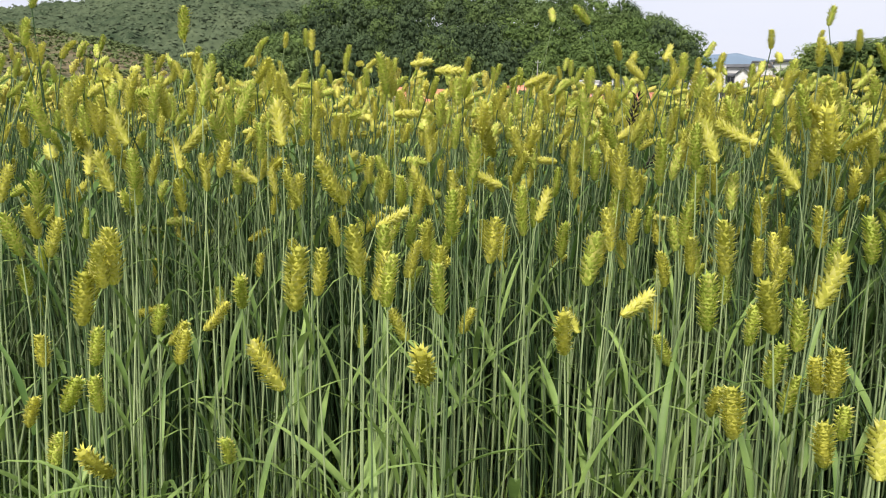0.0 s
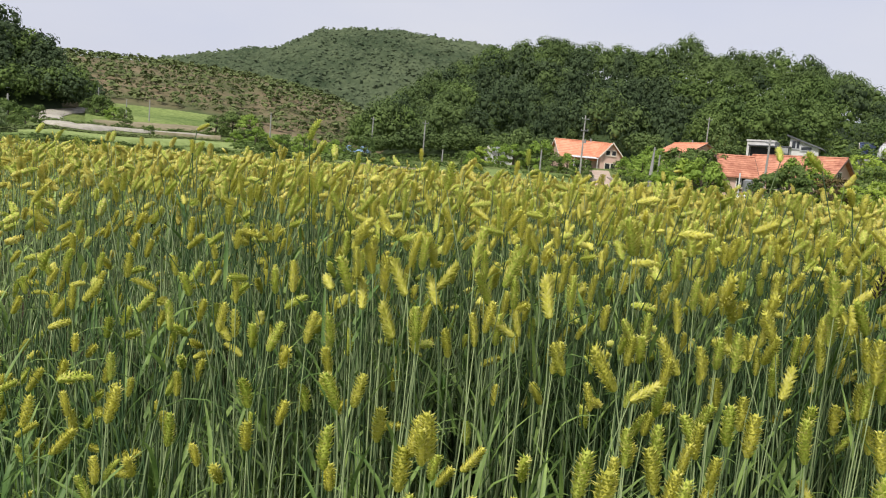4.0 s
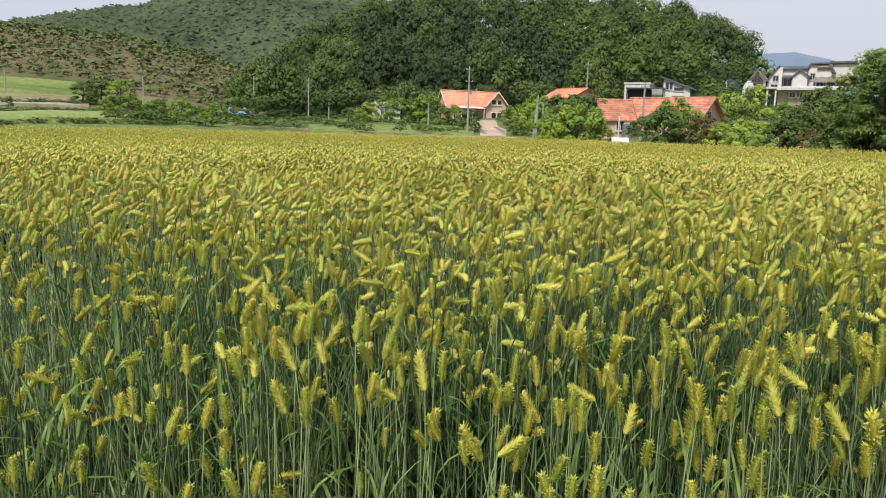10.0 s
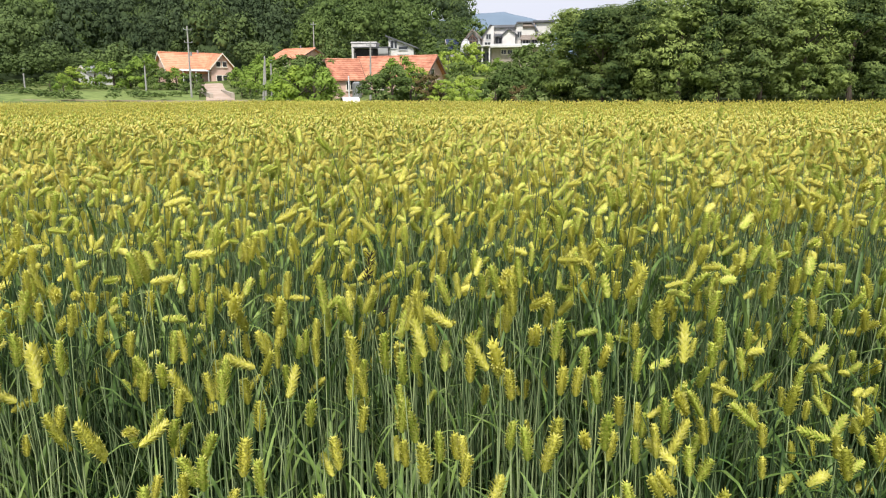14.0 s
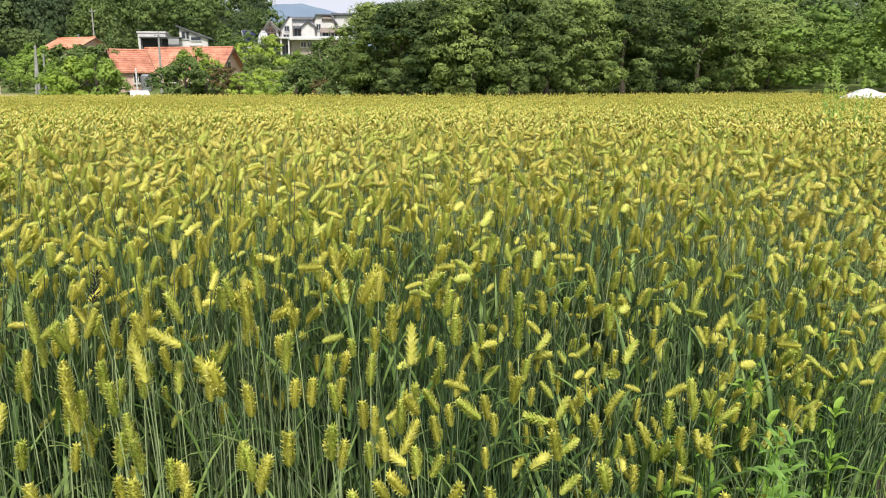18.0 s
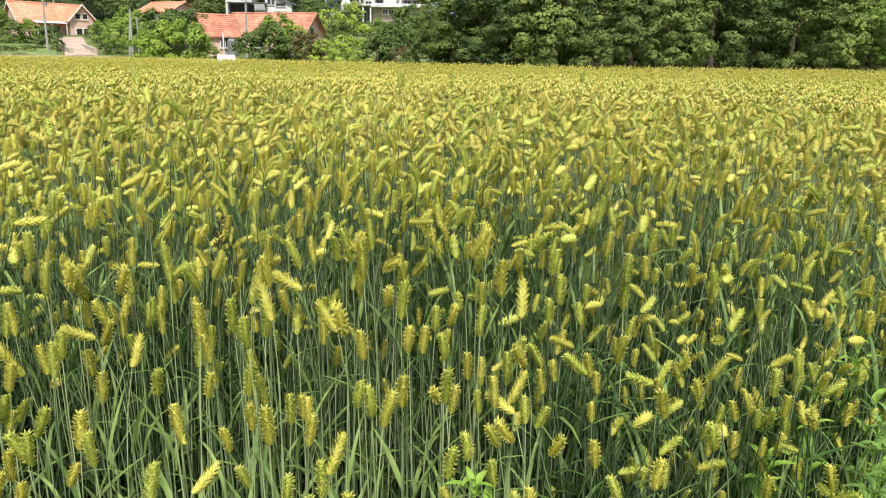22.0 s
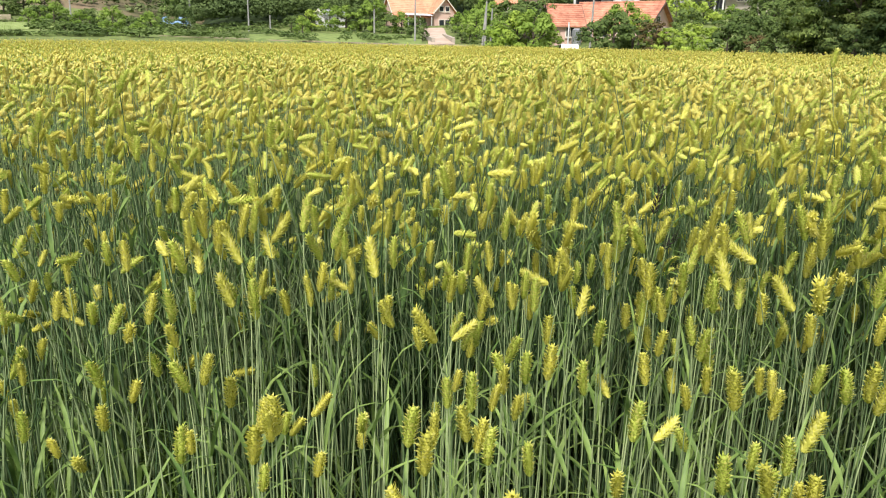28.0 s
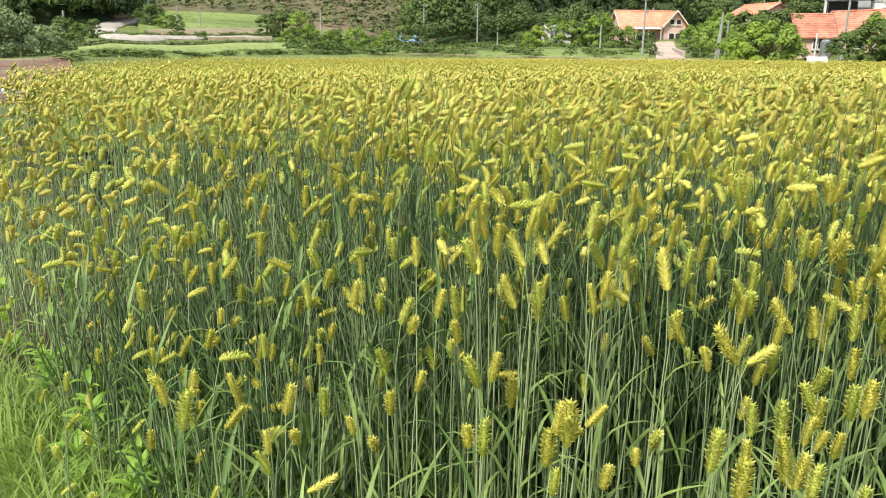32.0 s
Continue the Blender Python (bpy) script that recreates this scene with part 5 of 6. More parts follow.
wood("hillside_shrubs", cleared_shape, -48, -14, 0.03, 1.0, 54, 108, 1.7, 1.15, 10, 0.5, M_SCRUB, "scattered green shrubs on the cleared hillside", 7, lambda a, t: ~((a < -27) & (a > -37) & (t < 0.12)), jitter=1.5, lumps=1)
wood("orchard", right_shape, 53, 75, -0.16, 1.0, 9, 15, 6.2, 5.6, 860, 0.22, M_ORCHARD, "bright green orchard and scrub trees on the slope", 8)
wood("rough_scrub", flat_shape, 56.5, 66, 66, 86, 5, 12, 2.4, 2.2, 130, 0.2, M_ORCHARD, "low green scrub on the rough slope", 12, lumps=5)
wood("back_trees", right_shape, 31, 60, 0.0, 0.4, 4, 18, 8, 8, 460, 0.4, M_WOOD_A, "trees behind the field margin", 9)
hedge = lambda a, r: (r > field_edge(a) + 5) & (np.sin(a * 1.7 + r) > -0.3)
for h_i, h_r in enumerate((97, 118)):
    wood("hedge", flat_shape, -26, -15.5, h_r - 0.6, h_r + 0.6, 2, 24, 2.0, 1.0 + 0.25 * (h_i % 3), 48, 0.32, (M_WOOD_B, M_SCRUB, M_LIME)[h_i % 3], "low line of green growth between terraces", 30 + h_i, hedge)
for h_i, (near, h_m) in enumerate((((52, 73, 88, 97), M_WOOD_B), ((67, 92, 122, 128), M_SCRUB), ((106, 125, 142, 146), M_WOOD_B))):
    edge_line = lambda a, t, near=near: flat_shape(a, np.interp(a, (-41, -34, -26, -20), near) + t)
    wood("hedge", edge_line, -41, -22, -0.8, 0.8, 2, 95, 1.5, 0.45 + 0.08 * h_i, 30, 0.22, h_m, "low line of rough growth along a terrace", 40 + h_i, lambda a, t: np.sin(a * 1.3 + t) + np.sin(a * 3.7) > -0.7, lumps=4)
wood("valley_scrub", flat_shape, -25.5, 25, 94, 150, 16, 90, 1.7, 0.9, 32, 0.35, M_WOOD_B, "low green scrub and rough growth in the valley", 10, lambda a, r: (r > field_edge(a) + 8) & (np.sin(a * 2.2 + r * 0.4) + np.sin(r * 0.23 + a) > 0.2) & ~((np.abs(a - 1.7) < 2.2)))

# ---- houses ----


def roof_slope(x0, x1, y_eave, z_eave, y_ridge, z_ridge, courses, thick=0.12):
    """A sloping roof plane, stepped by its overlapping courses, as one slab."""
    dy, dz = (y_ridge - y_eave) / courses, (z_ridge - z_eave) / courses
    outline = []
    for i in range(courses):
        outline += [(y_eave + dy * i, z_eave + dz * i + thick * 0.55), (y_eave + dy * (i + 1), z_eave + dz * (i + 1) + thick * 0.05)]
    outline += [(y_ridge, z_ridge - thick), (y_eave, z_eave - thick)]
    return prism(outline, "x", x0, x1)


def gable_block(root, x0, x1, y0, y1, eave, ridge, wall_mat, roof_mat, over=0.45, courses=11, trim=M_TRIM):
    """A walled block whose ridge runs along x: walls, two gables, two roof slopes, ridge cap and verge boards."""
    ym = (y0 + y1) / 2
    part("wall", box(x0, x1, y0, y0 + 0.25, -1.5, eave), root, mat=wall_mat)
    part("wall", box(x0, x1, y1 - 0.25, y1, -1.5, eave), root, mat=wall_mat)
    for a in (x0, x1 - 0.25):
        part("gable_wall", prism([(y0 + 0.252, -1.5), (y1 - 0.252, -1.5), (y1 - 0.252, eave + 0.03), (ym, ridge - 0.15), (y0 + 0.252, eave + 0.03)], "x", a, a + 0.25), root, mat=wall_mat)
    slope = (ridge - eave) / (ym - y0)
    part("roof", roof_slope(x0 - over, x1 + over, y0 - over, eave - over * slope, ym, ridge, courses), root, mat=roof_mat)
    part("roof", roof_slope(x0 - over, x1 + over, y1 + over, eave - over * slope, ym, ridge, courses), root, mat=roof_mat)
    part("ridge_cap", tube([(x0 - over, ym, ridge + 0.03), (x1 + over, ym, ridge + 0.03)], [0.14, 0.14], 8), root, mat=roof_mat)
    for a in (x0 - over - 0.06, x1 + over):
        part("verge_board", prism([(y0 - over, eave - over * slope - 0.2), (ym, ridge - 0.2), (y1 + over, eave - over * slope - 0.2), (y1 + over, eave - over * slope + 0.05), (ym, ridge + 0.06), (y0 - over, eave - over * slope + 0.05)], "x", a, a + 0.06), root, mat=trim)


def window(root, m, w, h, bars=1, frame_mat=M_TRIM):
    """A window lying in the local x-z plane, facing -y."""
    f = part("window", box(-w / 2 - 0.08, w / 2 + 0.08, -0.07, 0.05, -h / 2 - 0.08, h / 2 + 0.08, 0.01), root, mat=frame_mat, at=m)
    step = w / (bars + 1)
    for i in range(bars + 1):
        part("pane", box(-w / 2 + i * step + 0.04, -w / 2 + (i + 1) * step - 0.04, -0.085, -0.06, -h / 2 + 0.04, h / 2 - 0.04), f, mat=GLASS)
    part("window_sill", box(-w / 2 - 0.12, w / 2 + 0.12, -0.16, -0.072, -h / 2 - 0.16, -h / 2 - 0.085), f, mat=frame_mat)
    return f


def house_pose(az, r, k, turn):
    return facing(az, r, EYE + r * k, turn)


# pink house with an orange roof and a gabled wing
h = thing("house", house_pose(0.15, 140, 0.0143, 22), "pink rendered house with a bright orange tiled roof", "house")
gable_block(h, -5.2, 4.6, -2.6, 3.6, 2.3, 5.3, M_PINK, M_TILE)
wing = [(1.6, -1.5), (5.4, -1.5), (5.4, 2.9), (3.5, 5.0), (1.6, 2.9)]
part("wing_wall", prism(wing, "y", -4.4, -2.7), h, mat=M_PINK)
for s in (-1, 1):
    bm = roof_slope(-4.9, 0.6, -2.35, 2.55, 0.0, 5.15, 10)
    bmesh.ops.rotate(bm, cent=(0, 0, 0), matrix=Matrix.Rotation(radians(90 if s < 0 else -90), 3, "Z"), verts=bm.verts)
    bmesh.ops.translate(bm, vec=(3.5, -0.05 if s < 0 else -4.35, 0.0), verts=bm.verts)
    part("wing_roof", bm, h, mat=M_TILE)
part("verge_board", prism([(1.1, 2.35), (3.5, 5.0), (5.9, 2.35), (5.9, 2.6), (3.5, 5.28), (1.1, 2.6)], "y", -5.02, -4.96), h, mat=M_TRIM)
for x in (2.85, 4.0):
    window(h, pose(x, -4.42, 3.35), 0.8, 0.85, 0)
    window(h, pose(x + 0.05, -4.42, 0.95), 0.95, 1.1, 0)
part("awning", prism([(-4.6, 2.12), (-2.7, 2.42), (-2.7, 2.5), (-4.6, 2.2)], "x", -3.6, 1.2), h, "pale sloping porch awning", mat=M_AWNING)
for x in (-3.4, -1.2, 1.0):
    part("post", box(x - 0.06, x + 0.06, -4.5, -4.38, -1.0, 2.14), h, mat=M_WHITE)
part("door", box(-0.4, 0.6, -2.68, -2.6, -0.2, 1.9), h, "dark glazed porch door", mat=M_DARK)
window(h, pose(-2.4, -2.62, 1.0), 1.8, 1.3, 1)
part("chimney", tube([(1.4, 0.5, 4.9), (1.4, 0.5, 5.9)], [0.16, 0.16], 8), h, mat=M_METAL)
for az_w, wide in ((0.95, 7.0), (2.45, 6.0)):
    low = thing("retaining_wall", on_ground(az_w, 106, 6), "pale stone wall beside the driveway", "wall")
    part("masonry", prism([(-7, -0.8), (wide, -0.3), (wide, 0.75), (-1, 0.45), (-7, 0.2)], "x", -0.2, 0.2), low, mat=M_STONE)

# small white shed
h = thing("shed", house_pose(-6.2, 134, 0.012, 25), "small white outbuilding half hidden by shrubs", "shed")
gable_block(h, -1.9, 2.2, -1.8, 1.8, 2.4, 3.1, M_WHITE, M_GREY, 0.3, 4)
window(h, pose(0.3, -1.82, 1.4), 0.9, 0.8)

# small orange-roofed house behind the shrubs
h = thing("house", house_pose(7.7, 132, 0.031, -42), "small pinkish house with an orange-red roof", "house")
gable_block(h, -3.0, 3.2, -3.2, 3.2, 2.2, 3.6, M_PINK, M_TILE, 0.5, 8, M_BROWN)
for y in (-0.5, 0.9):
    window(h, pose(3.22, y, 1.2, 0, 0, 90), 0.75, 1.0, 0)
window(h, pose(-0.5, -3.22, 1.2), 1.5, 1.1, 1)
part("chimney", tube([(0.3, 0.2, 3.4), (0.3, 0.2, 4.2)], [0.12, 0.12], 8), h, mat=M_METAL)

# long house with weathered tiles, two blocks
h = thing("house", house_pose(14.8, 97, 0.000, -24), "long pink house with a weathered red tile roof", "house")
gable_block(h, -4.9, 5.2, -3.2, 3.4, 2.5, 4.75, M_PINK, M_TILE_OLD, 0.5, 12, M_BROWN)
window(h, pose(5.22, -0.6, 2.6, 0, 0, 90), 1.0, 1.1, 1)
window(h, pose(5.22, 1.5, 1.3, 0, 0, 90), 0.9, 1.2, 0)
for x in (-3.2, -0.6, 2.2):
    window(h, pose(x, -3.22, 1.3), 1.5, 1.2, 1)
h = thing("house", house_pose(10.9, 96, 0.000, 14), "low pink annexe with a weathered red tile roof", "house")
gable_block(h, -1.9, 1.7, -2.6, 2.6, 2.2, 4.35, M_PINK, M_TILE_OLD, 0.4, 10, M_BROWN)
window(h, pose(0.2, -2.62, 1.2), 1.0, 1.1, 1)

# modern white house on the slope
h = thing("house", house_pose(14.1, 150, 0.0455, -6), "modern white house with a flat block and sloping roof", "house")
part("flat_block", box(-6.3, -1.6, -3, 3, -1, 2.9, 0.03), h, mat=M_WHITE)
part("parapet", box(-6.45, -1.45, -3.15, 3.1, 2.92, 3.2, 0.02), h, mat=M_WHITE)
# flat dark panel before the wall, porch shade put in as colour
part("porch_shade_panel", box(-5.6, -1.2, -3.12, -3.02, -0.4, 1.9), h, "dark panel painted as the porch's shade", mat=M_DARK)
part("link_block", box(-1.58, 0.8, -2, 3, -1, 2.3), h, mat=M_GREY)
part("porch_roof", box(-5.9, 1.2, -4.4, -2.9, 2.0, 2.2, 0.02), h, "dark flat porch roof", mat=M_SLATE)
for x in (-5.6, -2.2, 0.9):
    part("post", box(x - 0.08, x + 0.08, -4.3, -4.14, -1, 2.0), h, mat=M_DARK)
part("tall_block", prism([(0.82, -1), (5.6, -1), (5.6, 2.2), (0.82, 4.0)], "y", -3, 3.5), h, mat=M_WHITE)
part("sloping_roof", prism([(0.3, 4.1), (6.4, 1.85), (6.4, 2.1), (0.3, 4.38)], "y", -3.6, 4.0), h, "grey sloping roof slab", mat=M_SLATE)
window(h, pose(3.6, -3.02, 2.0), 1.7, 0.6, 0, M_GREY)
window(h, pose(3.6, -3.02, 0.2), 2.2, 1.1, 1, M_GREY)
window(h, pose(1.5, -3.02, 2.6), 0.6, 1.3, 0, M_GREY)
window(h, pose(2.2, -3.02, 2.6), 0.5, 1.3, 0, M_GREY)

# navy-roofed barn with a small vaulted greenhouse
h = thing("barn", house_pose(19.25, 158, 0.052, 8), "barn with a navy blue metal roof", "barn")
gable_block(h, -1.6, 1.4, -2, 3, 0.9, 2.9, M_WHITE, M_NAVY, 0.3, 5)
h = thing("greenhouse", house_pose(20.05, 150, 0.053, 0), "small vaulted polythene greenhouse", "greenhouse")
arch = [(1.1 * math.cos(a), 2.6 * math.sin(a)) for a in [math.pi * i / 10 for i in range(11)]]
part("cover", prism([(x, z) for x, z in arch], "y", -1.5, 2.5), h, mat=M_AWNING)
for y in (-1.5, 0, 1.2, 2.5):
    part("hoop", tube([(x * 1.02, y, z * 1.02) for x, z in arch], [0.04] * 11, 6), h, mat=M_METAL)

# large white house with several gables above a terrace
h = thing("house", house_pose(22.8, 150, 0.042, -4), "large white house with dark gabled roofs over a terrace", "house")
part("lower_wall", box(-2.0, 8.4, -2.0, 4, -2, 2.5), h, "pale masonry lower storey", mat=M_STONE)
part("recess_wall", box(-5.4, -2.02, 0.6, 4, -2, 2.7), h, "shaded wall behind the pillars", mat=M_GREY)
for x in (-5.0, -4.1, -3.2):
    window(h, pose(x + 0.35, 0.58, 0.9), 0.7, 2.0, 0, M_GREY)
part("side_slab", box(-7.5, -2.12, -3.4, 4, 2.75, 3.05, 0.02), h, "white projecting balcony slab", mat=M_WHITE)
part("terrace_slab", box(-2.1, 8.8, -3.8, 4, 2.52, 2.75, 0.02), h, mat=M_WHITE)
part("terrace_parapet", box(-2.1, 8.8, -3.8, -3.6, 2.76, 3.15, 0.02), h, "pale grey terrace parapet", mat=M_AWNING)
for x in (-5.5, -3.7, -2.3):
    part("pillar", box(x - 0.13, x + 0.13, -3.1, -2.84, -2, 2.75), h, mat=M_WHITE)
for x in (0.35, 1.55, 4.2):
    window(h, pose(x, -2.02, 1.75), 0.95, 0.9, 1)
for i in range(9):
    part("railing_post", box(-7.4 + i * 0.42, -7.36 + i * 0.42, -3.3, -3.26, 3.05, 3.85), h, mat=M_SLATE)
part("railing", box(-7.42, -3.98, -3.31, -3.25, 3.85, 3.91), h, mat=M_SLATE)

# the timbered gable with its shingled roof
part("gable_wall", prism([(-7.0, 3.06), (-4.3, 3.06), (-4.3, 4.5), (-5.75, 5.85), (-7.0, 4.5)], "y", -1.2, 3.0), h, mat=M_WHITE)
part("gable_recess", prism([(-6.7, 3.1), (-4.75, 3.1), (-4.75, 4.3), (-5.75, 5.3), (-6.7, 4.3)], "y", -1.27, -1.205), h, "dark glazed gable front", mat=M_DARK)
for x0, z0, x1, z1 in ((-6.75, 3.9, -4.7, 3.9), (-5.75, 3.1, -5.75, 5.3), (-6.6, 3.95, -5.75, 5.1), (-4.85, 3.95, -5.75, 5.1)):
    part("timber", tube([(x0, -1.32, z0), (x1, -1.32, z1)], [0.09, 0.09], 6), h, mat=M_BROWN)
for e, z in ((-7.5, 4.15), (-3.75, 4.15)):
    part("gable_roof", prism([(-5.75, 6.15), (e, z), (e, z - 0.22), (-5.75, 5.86)], "y", -1.9, 3.4), h, "weathered shingled gable roof", mat=M_SHINGLE)

# steep white end wall, main block and its dark flat-topped roof
part("steep_wall", prism([(-4.1, 3.06), (-1.7, 3.06), (-1.7, 6.7), (-2.5, 6.7), (-4.1, 4.3)], "y", -0.4, 3.6), h, mat=M_WHITE)
part("steep_roof", prism([(-4.5, 3.95), (-2.45, 6.98), (-2.2, 6.98), (-2.45, 6.72), (-4.3, 4.0)], "y", -0.8, 3.8), h, "dark steep roof edge", mat=M_SLATE)
window(h, pose(-2.75, -0.42, 4.75), 0.9, 0.95, 1, M_GREY)
window(h, pose(-2.9, -0.42, 3.45), 1.1, 0.5, 1, M_GREY)
part("main_wall", box(-1.68, 8.6, 0.6, 6, 2.76, 6.45), h, mat=M_WHITE)
part("main_roof", prism([(0.1, 6.47), (6.4, 6.47), (5.6, 7.15), (0.5, 7.0)], "x", -2.5, 2.6), h, "dark slate main roof", mat=M_SLATE)
part("balcony_roof", prism([(-1.5, 4.85), (0.58, 5.35), (0.58, 5.2), (-1.5, 4.7)], "x", -1.66, 0.1), h, "dark sloping balcony roof", mat=M_SLATE)
window(h, pose(-0.85, 0.58, 4.1), 1.2, 1.2, 1, M_GREY)

# small gable and the tall gable beside it
part("gable_wall", prism([(0.05, 2.76), (2.5, 2.76), (2.5, 5.0), (1.27, 5.95), (0.05, 4.85)], "y", -1.8, 0.58), h, mat=M_WHITE)
for e, z in ((-0.35, 4.45), (2.95, 4.75)):
    part("gable_roof", prism([(1.27, 6.2), (e, z + 0.2), (e, z - 0.05), (1.27, 5.92)], "y", -2.2, 1.0), h, "dark sloping gable roof", mat=M_SLATE)
part("tall_wall", prism([(2.52, 2.76), (6.3, 2.76), (6.3, 5.9), (5.5, 7.1), (2.9, 7.1), (2.52, 6.6)], "y", -0.8, 0.58), h, mat=M_WHITE)
part("tall_roof", prism([(2.3, 6.55), (2.75, 7.38), (5.65, 7.36), (6.9, 5.6), (6.6, 5.5), (5.5, 7.12), (2.9, 7.12), (2.5, 6.45)], "y", -1.3, 1.4), h, "dark wrapped roof of the tall gable", mat=M_SLATE)
part("mansard_slope", prism([(-1.32, 6.55), (-0.82, 7.1), (-0.82, 6.2), (-1.1, 6.2)], "x", 3.9, 6.2), h, "dark shingled mansard slope", mat=M_SHINGLE)
window(h, pose(3.25, -0.82, 5.0), 0.75, 1.1, 1, M_GREY)
part("end_block", box(6.35, 9.6, 0.0, 5, 2.76, 7.2), h, mat=M_WHITE)
part("end_roof", box(5.7, 10.0, -0.5, 5.4, 7.22, 7.62, 0.03), h, "dark flat roof edge", mat=M_SLATE)
part("veranda_roof", prism([(-2.6, 4.0), (-0.82, 4.9), (-0.82, 4.75), (-2.6, 3.85)], "x", 3.5, 8.6), h, "weathered brown veranda roof", mat=M_SHINGLE)
for x in (3.7, 5.3, 6.9, 8.4):
    part("veranda_post", box(x - 0.06, x + 0.06, -2.5, -2.38, 2.76, 3.92), h, mat=M_DARK)
for x in (4.5, 6.2, 7.7):
    window(h, pose(x, -0.84 if x < 6.3 else -0.02, 3.5), 1.1, 1.0, 1, M_GREY)

# ---- poles ----


def utility_pole(az, r, k0, k1, arms, label, lean=0.0, thick=0.17):
    """A tapered concrete pole from sight-line slopes at its foot and top."""
    p = polar(az, r, 0)
    z0 = min(gz(p.x, p.y), EYE + r * k0)
    hgt = EYE + r * k1 - z0
    root = thing("utility_pole", facing(az, r, z0, 15) @ pose(0, 0, 0, 0, lean, 0), label, "pole", "utility poles")
    part("shaft", tube([(0, 0, -0.3), (0, 0, hgt)], [thick * 1.15, thick * 0.75], 10), root, mat=M_CONCRETE)
    for i in range(arms):
        z = hgt - 0.5 - i * 1.5
        part("crossarm", box(-0.5, 0.5, -0.2, -0.14, z, z + 0.06), root, mat=M_METAL)
        for x in (-0.44, 0.44):
            part("insulator", tube([(x, -0.17, z + 0.06), (x, -0.17, z + 0.16), (x, -0.17, z + 0.26)], [0.03, 0.045, 0.02], 8), root, mat=M_GREY)
    if arms > 1:
        part("transformer", tube([(0.22, -0.2, hgt - 3.6), (0.22, -0.2, hgt - 3.1)], [0.13, 0.13], 10), root, "grey can transformer", mat=M_METAL)
    for i in range(5):
        part("step_bolt", box(-0.2, 0.2, -0.012, 0.012, hgt * 0.35 + i * 0.8, hgt * 0.35 + i * 0.8 + 0.03), root, mat=M_METAL)
    return root


POLES = [(-15.95, 140, 0.0056, 0.0622, 1, 0.4), (-12.0, 125, -0.0035, 0.0626, 1, 0.3), (-10.5, 122, -0.0057, 0.0269, 0, 0.4), (0.0, 100, -0.006, 0.0846, 2, 0.2), (-3.0, 110, -0.001, 0.0367, 0, 0.0),
         (5.2, 96, -0.004, 0.0496, 0, 1.0), (5.62, 97, -0.004, 0.0404, 0, 1.2), (8.8, 136, 0.03, 0.0923, 1, 0.4), (12.9, 86, 0.0, 0.0684, 1, 1.2), (-33.4, 150, 0.02, 0.0538, 0, 0.0), (-31.9, 150, 0.02, 0.0553, 0, 0.2), (-35.2, 160, 0.03, 0.0708, 0, 0.2), (-23.5, 132, 0.01, 0.055, 0, 0.0), (-45.2, 75, 0.0, 0.086, 0, 0.0), (-40.6, 90, 0.0, 0.045, 0, 0.0)]
for az, r, k0, k1, arms, lean in POLES:
    utility_pole(az, r, k0, k1, arms, "grey concrete utility pole" + (" with crossarms and insulators" if arms else " standing bare"), lean, 0.115 if r > 80 else 0.09)
stay = thing("pole_brace", facing(5.3, 96.2, gz(8.9, 95.8), 0), "leaning concrete brace tied to a pole", "pole")
part("shaft", tube([(-0.5, 0, -0.2), (-0.1, 0, 4.6)], [0.16, 0.13], 10), stay, mat=M_CONCRETE)

# ---- small things by the houses ----


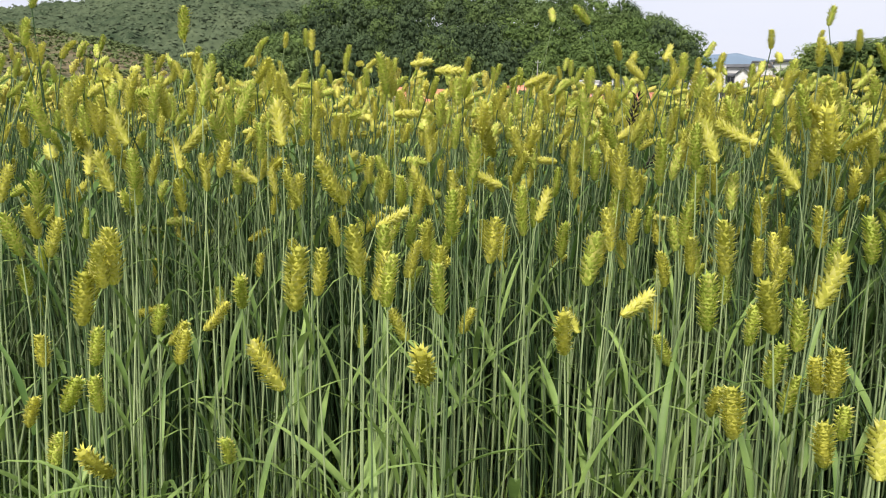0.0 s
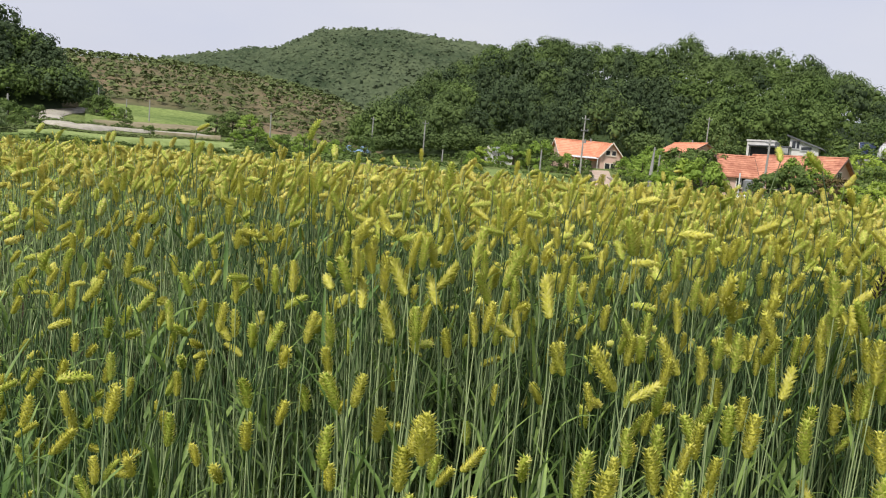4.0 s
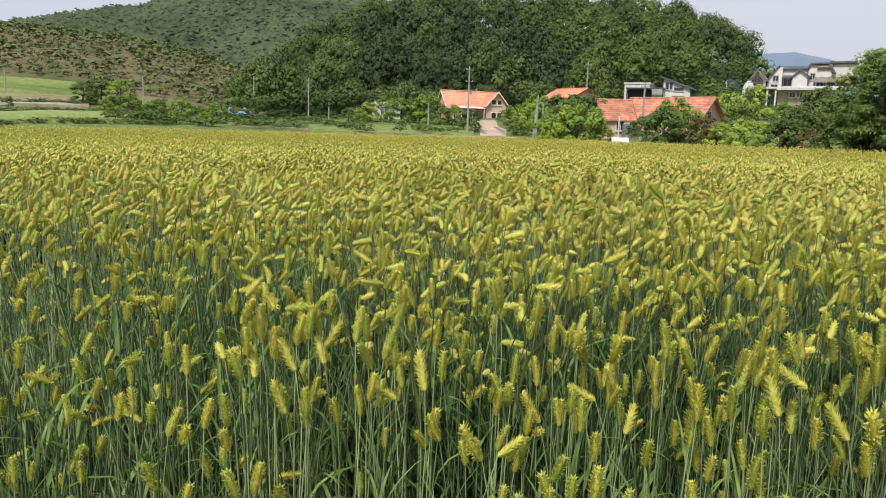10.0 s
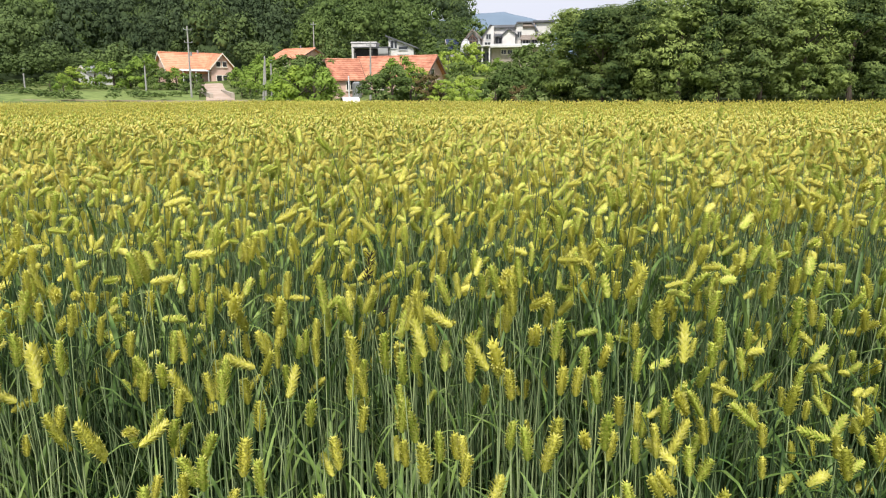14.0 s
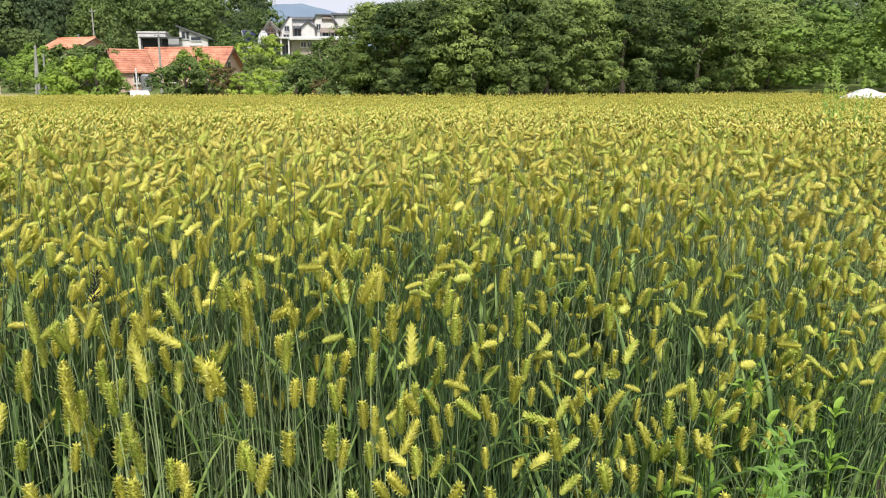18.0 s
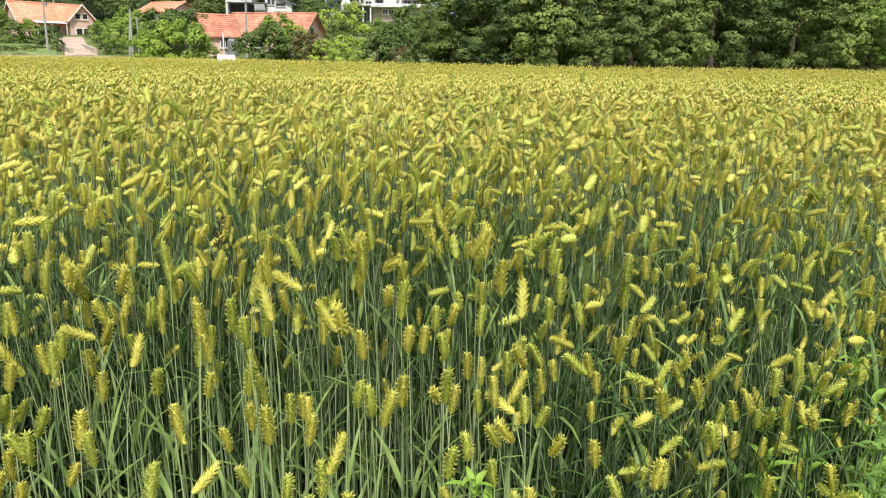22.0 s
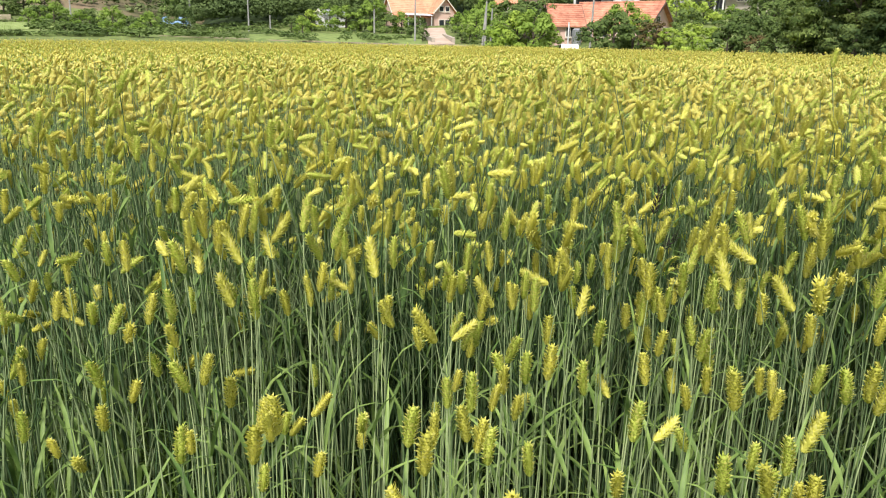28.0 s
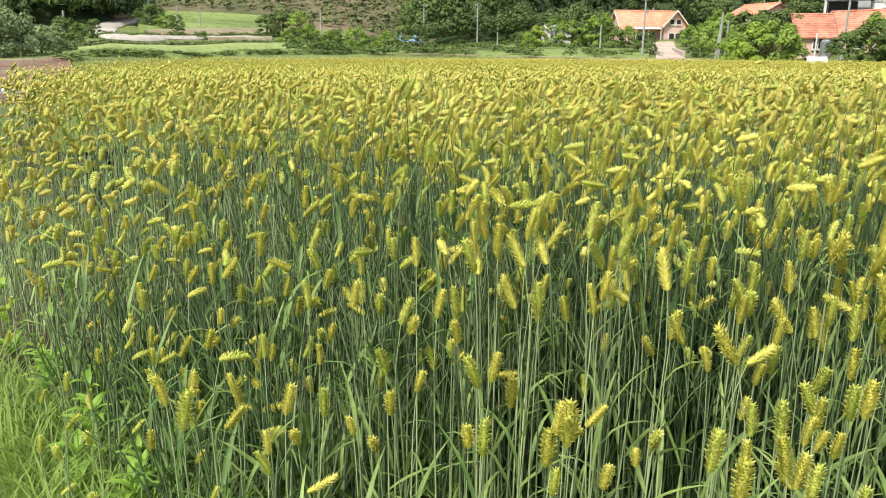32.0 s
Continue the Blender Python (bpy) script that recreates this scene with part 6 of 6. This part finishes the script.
def car(m, label):
    root = thing("car", m, label, "car")
    body = [(-2.1, 0.3), (2.1, 0.3), (2.15, 0.75), (1.5, 0.92), (0.9, 1.42), (-1.2, 1.45), (-1.9, 0.95), (-2.15, 0.8)]
    bm = prism(body, "y", -0.85, 0.85)
    bmesh.ops.bevel(bm, geom=bm.edges[:], offset=0.06, segments=2, affect="EDGES")
    part("body", bm, root, mat=M_CAR)
    for s in (-0.87, 0.84):
        part("side_window", prism([(-1.55, 0.95), (1.15, 0.95), (0.78, 1.34), (-1.1, 1.36)], "y", s, s + 0.03), root, mat=GLASS)
    part("windscreen", prism([(1.45, 0.97), (0.97, 1.39), (1.0, 1.43), (1.5, 1.0)], "y", -0.7, 0.7), root, mat=GLASS)
    for x in (-1.3, 1.3):
        for y in (-0.86, 0.66):
            w = part("wheel", tube([(x, y, 0.33), (x, y + 0.2, 0.33)], [0.33, 0.33], 16), root, mat=M_RUBBER)
            part("rim", tube([(x, y - 0.01, 0.33), (x, y + 0.21, 0.33)], [0.19, 0.19], 12), w, mat=M_METAL)
    for y in (-0.6, 0.6):
        part("headlight", box(2.08, 2.2, y - 0.18, y + 0.18, 0.62, 0.76, 0.02), root, mat=M_PLASTIC)
    return root


car(on_ground(11.35, 78.9, 96), "white parked car beyond the field by the old house")
tank = thing("gas_tank", on_ground(11.9, 91), "upright grey metal tank beside the house", "tank")
part("cylinder", tube([(0, 0, 0), (0, 0, 0.1), (0, 0, 1.7), (0, 0, 1.9)], [0.5, 0.55, 0.55, 0.3], 16), tank, mat=M_METAL)
pipe = thing("pipe", on_ground(11.3, 92), "pale upright drain pipe", "pipe")
part("tube", tube([(0, 0, 0), (0, 0, 2.6)], [0.09, 0.09], 10), pipe, mat=M_AWNING)


def sheeted_heap(m, label, mat, wide, deep, tall, seed, name="sheeted_heap"):
    """A low heap under a creased sheet."""
    bm = bmesh.new()
    bmesh.ops.create_grid(bm, x_segments=18, y_segments=12, size=1)
    rng = random.Random(seed)
    for v in bm.verts:
        d = max(abs(v.co.x), abs(v.co.y))
        hgt = max(0, 1 - d ** 3) * (0.75 + 0.25 * math.sin(v.co.x * 5 + seed)) + rng.uniform(-0.05, 0.05) * (d < 0.95)
        v.co = Vector((v.co.x * wide / 2, v.co.y * deep / 2, max(0, hgt) * tall))
    root = thing(name, m, label, "heap")
    part("sheet", bm, root, mat=mat)
    return root


sheeted_heap(facing(62.9, 40, 0.9, 10), "heap under a creased white plastic sheet", M_PLASTIC, 2.6, 2.0, 0.42, 3)
sheeted_heap(facing(-17.0, 136, 2.2, 10), "pile under a faded blue tarpaulin", M_BLUE, 5.5, 4.0, 2.8, 5)
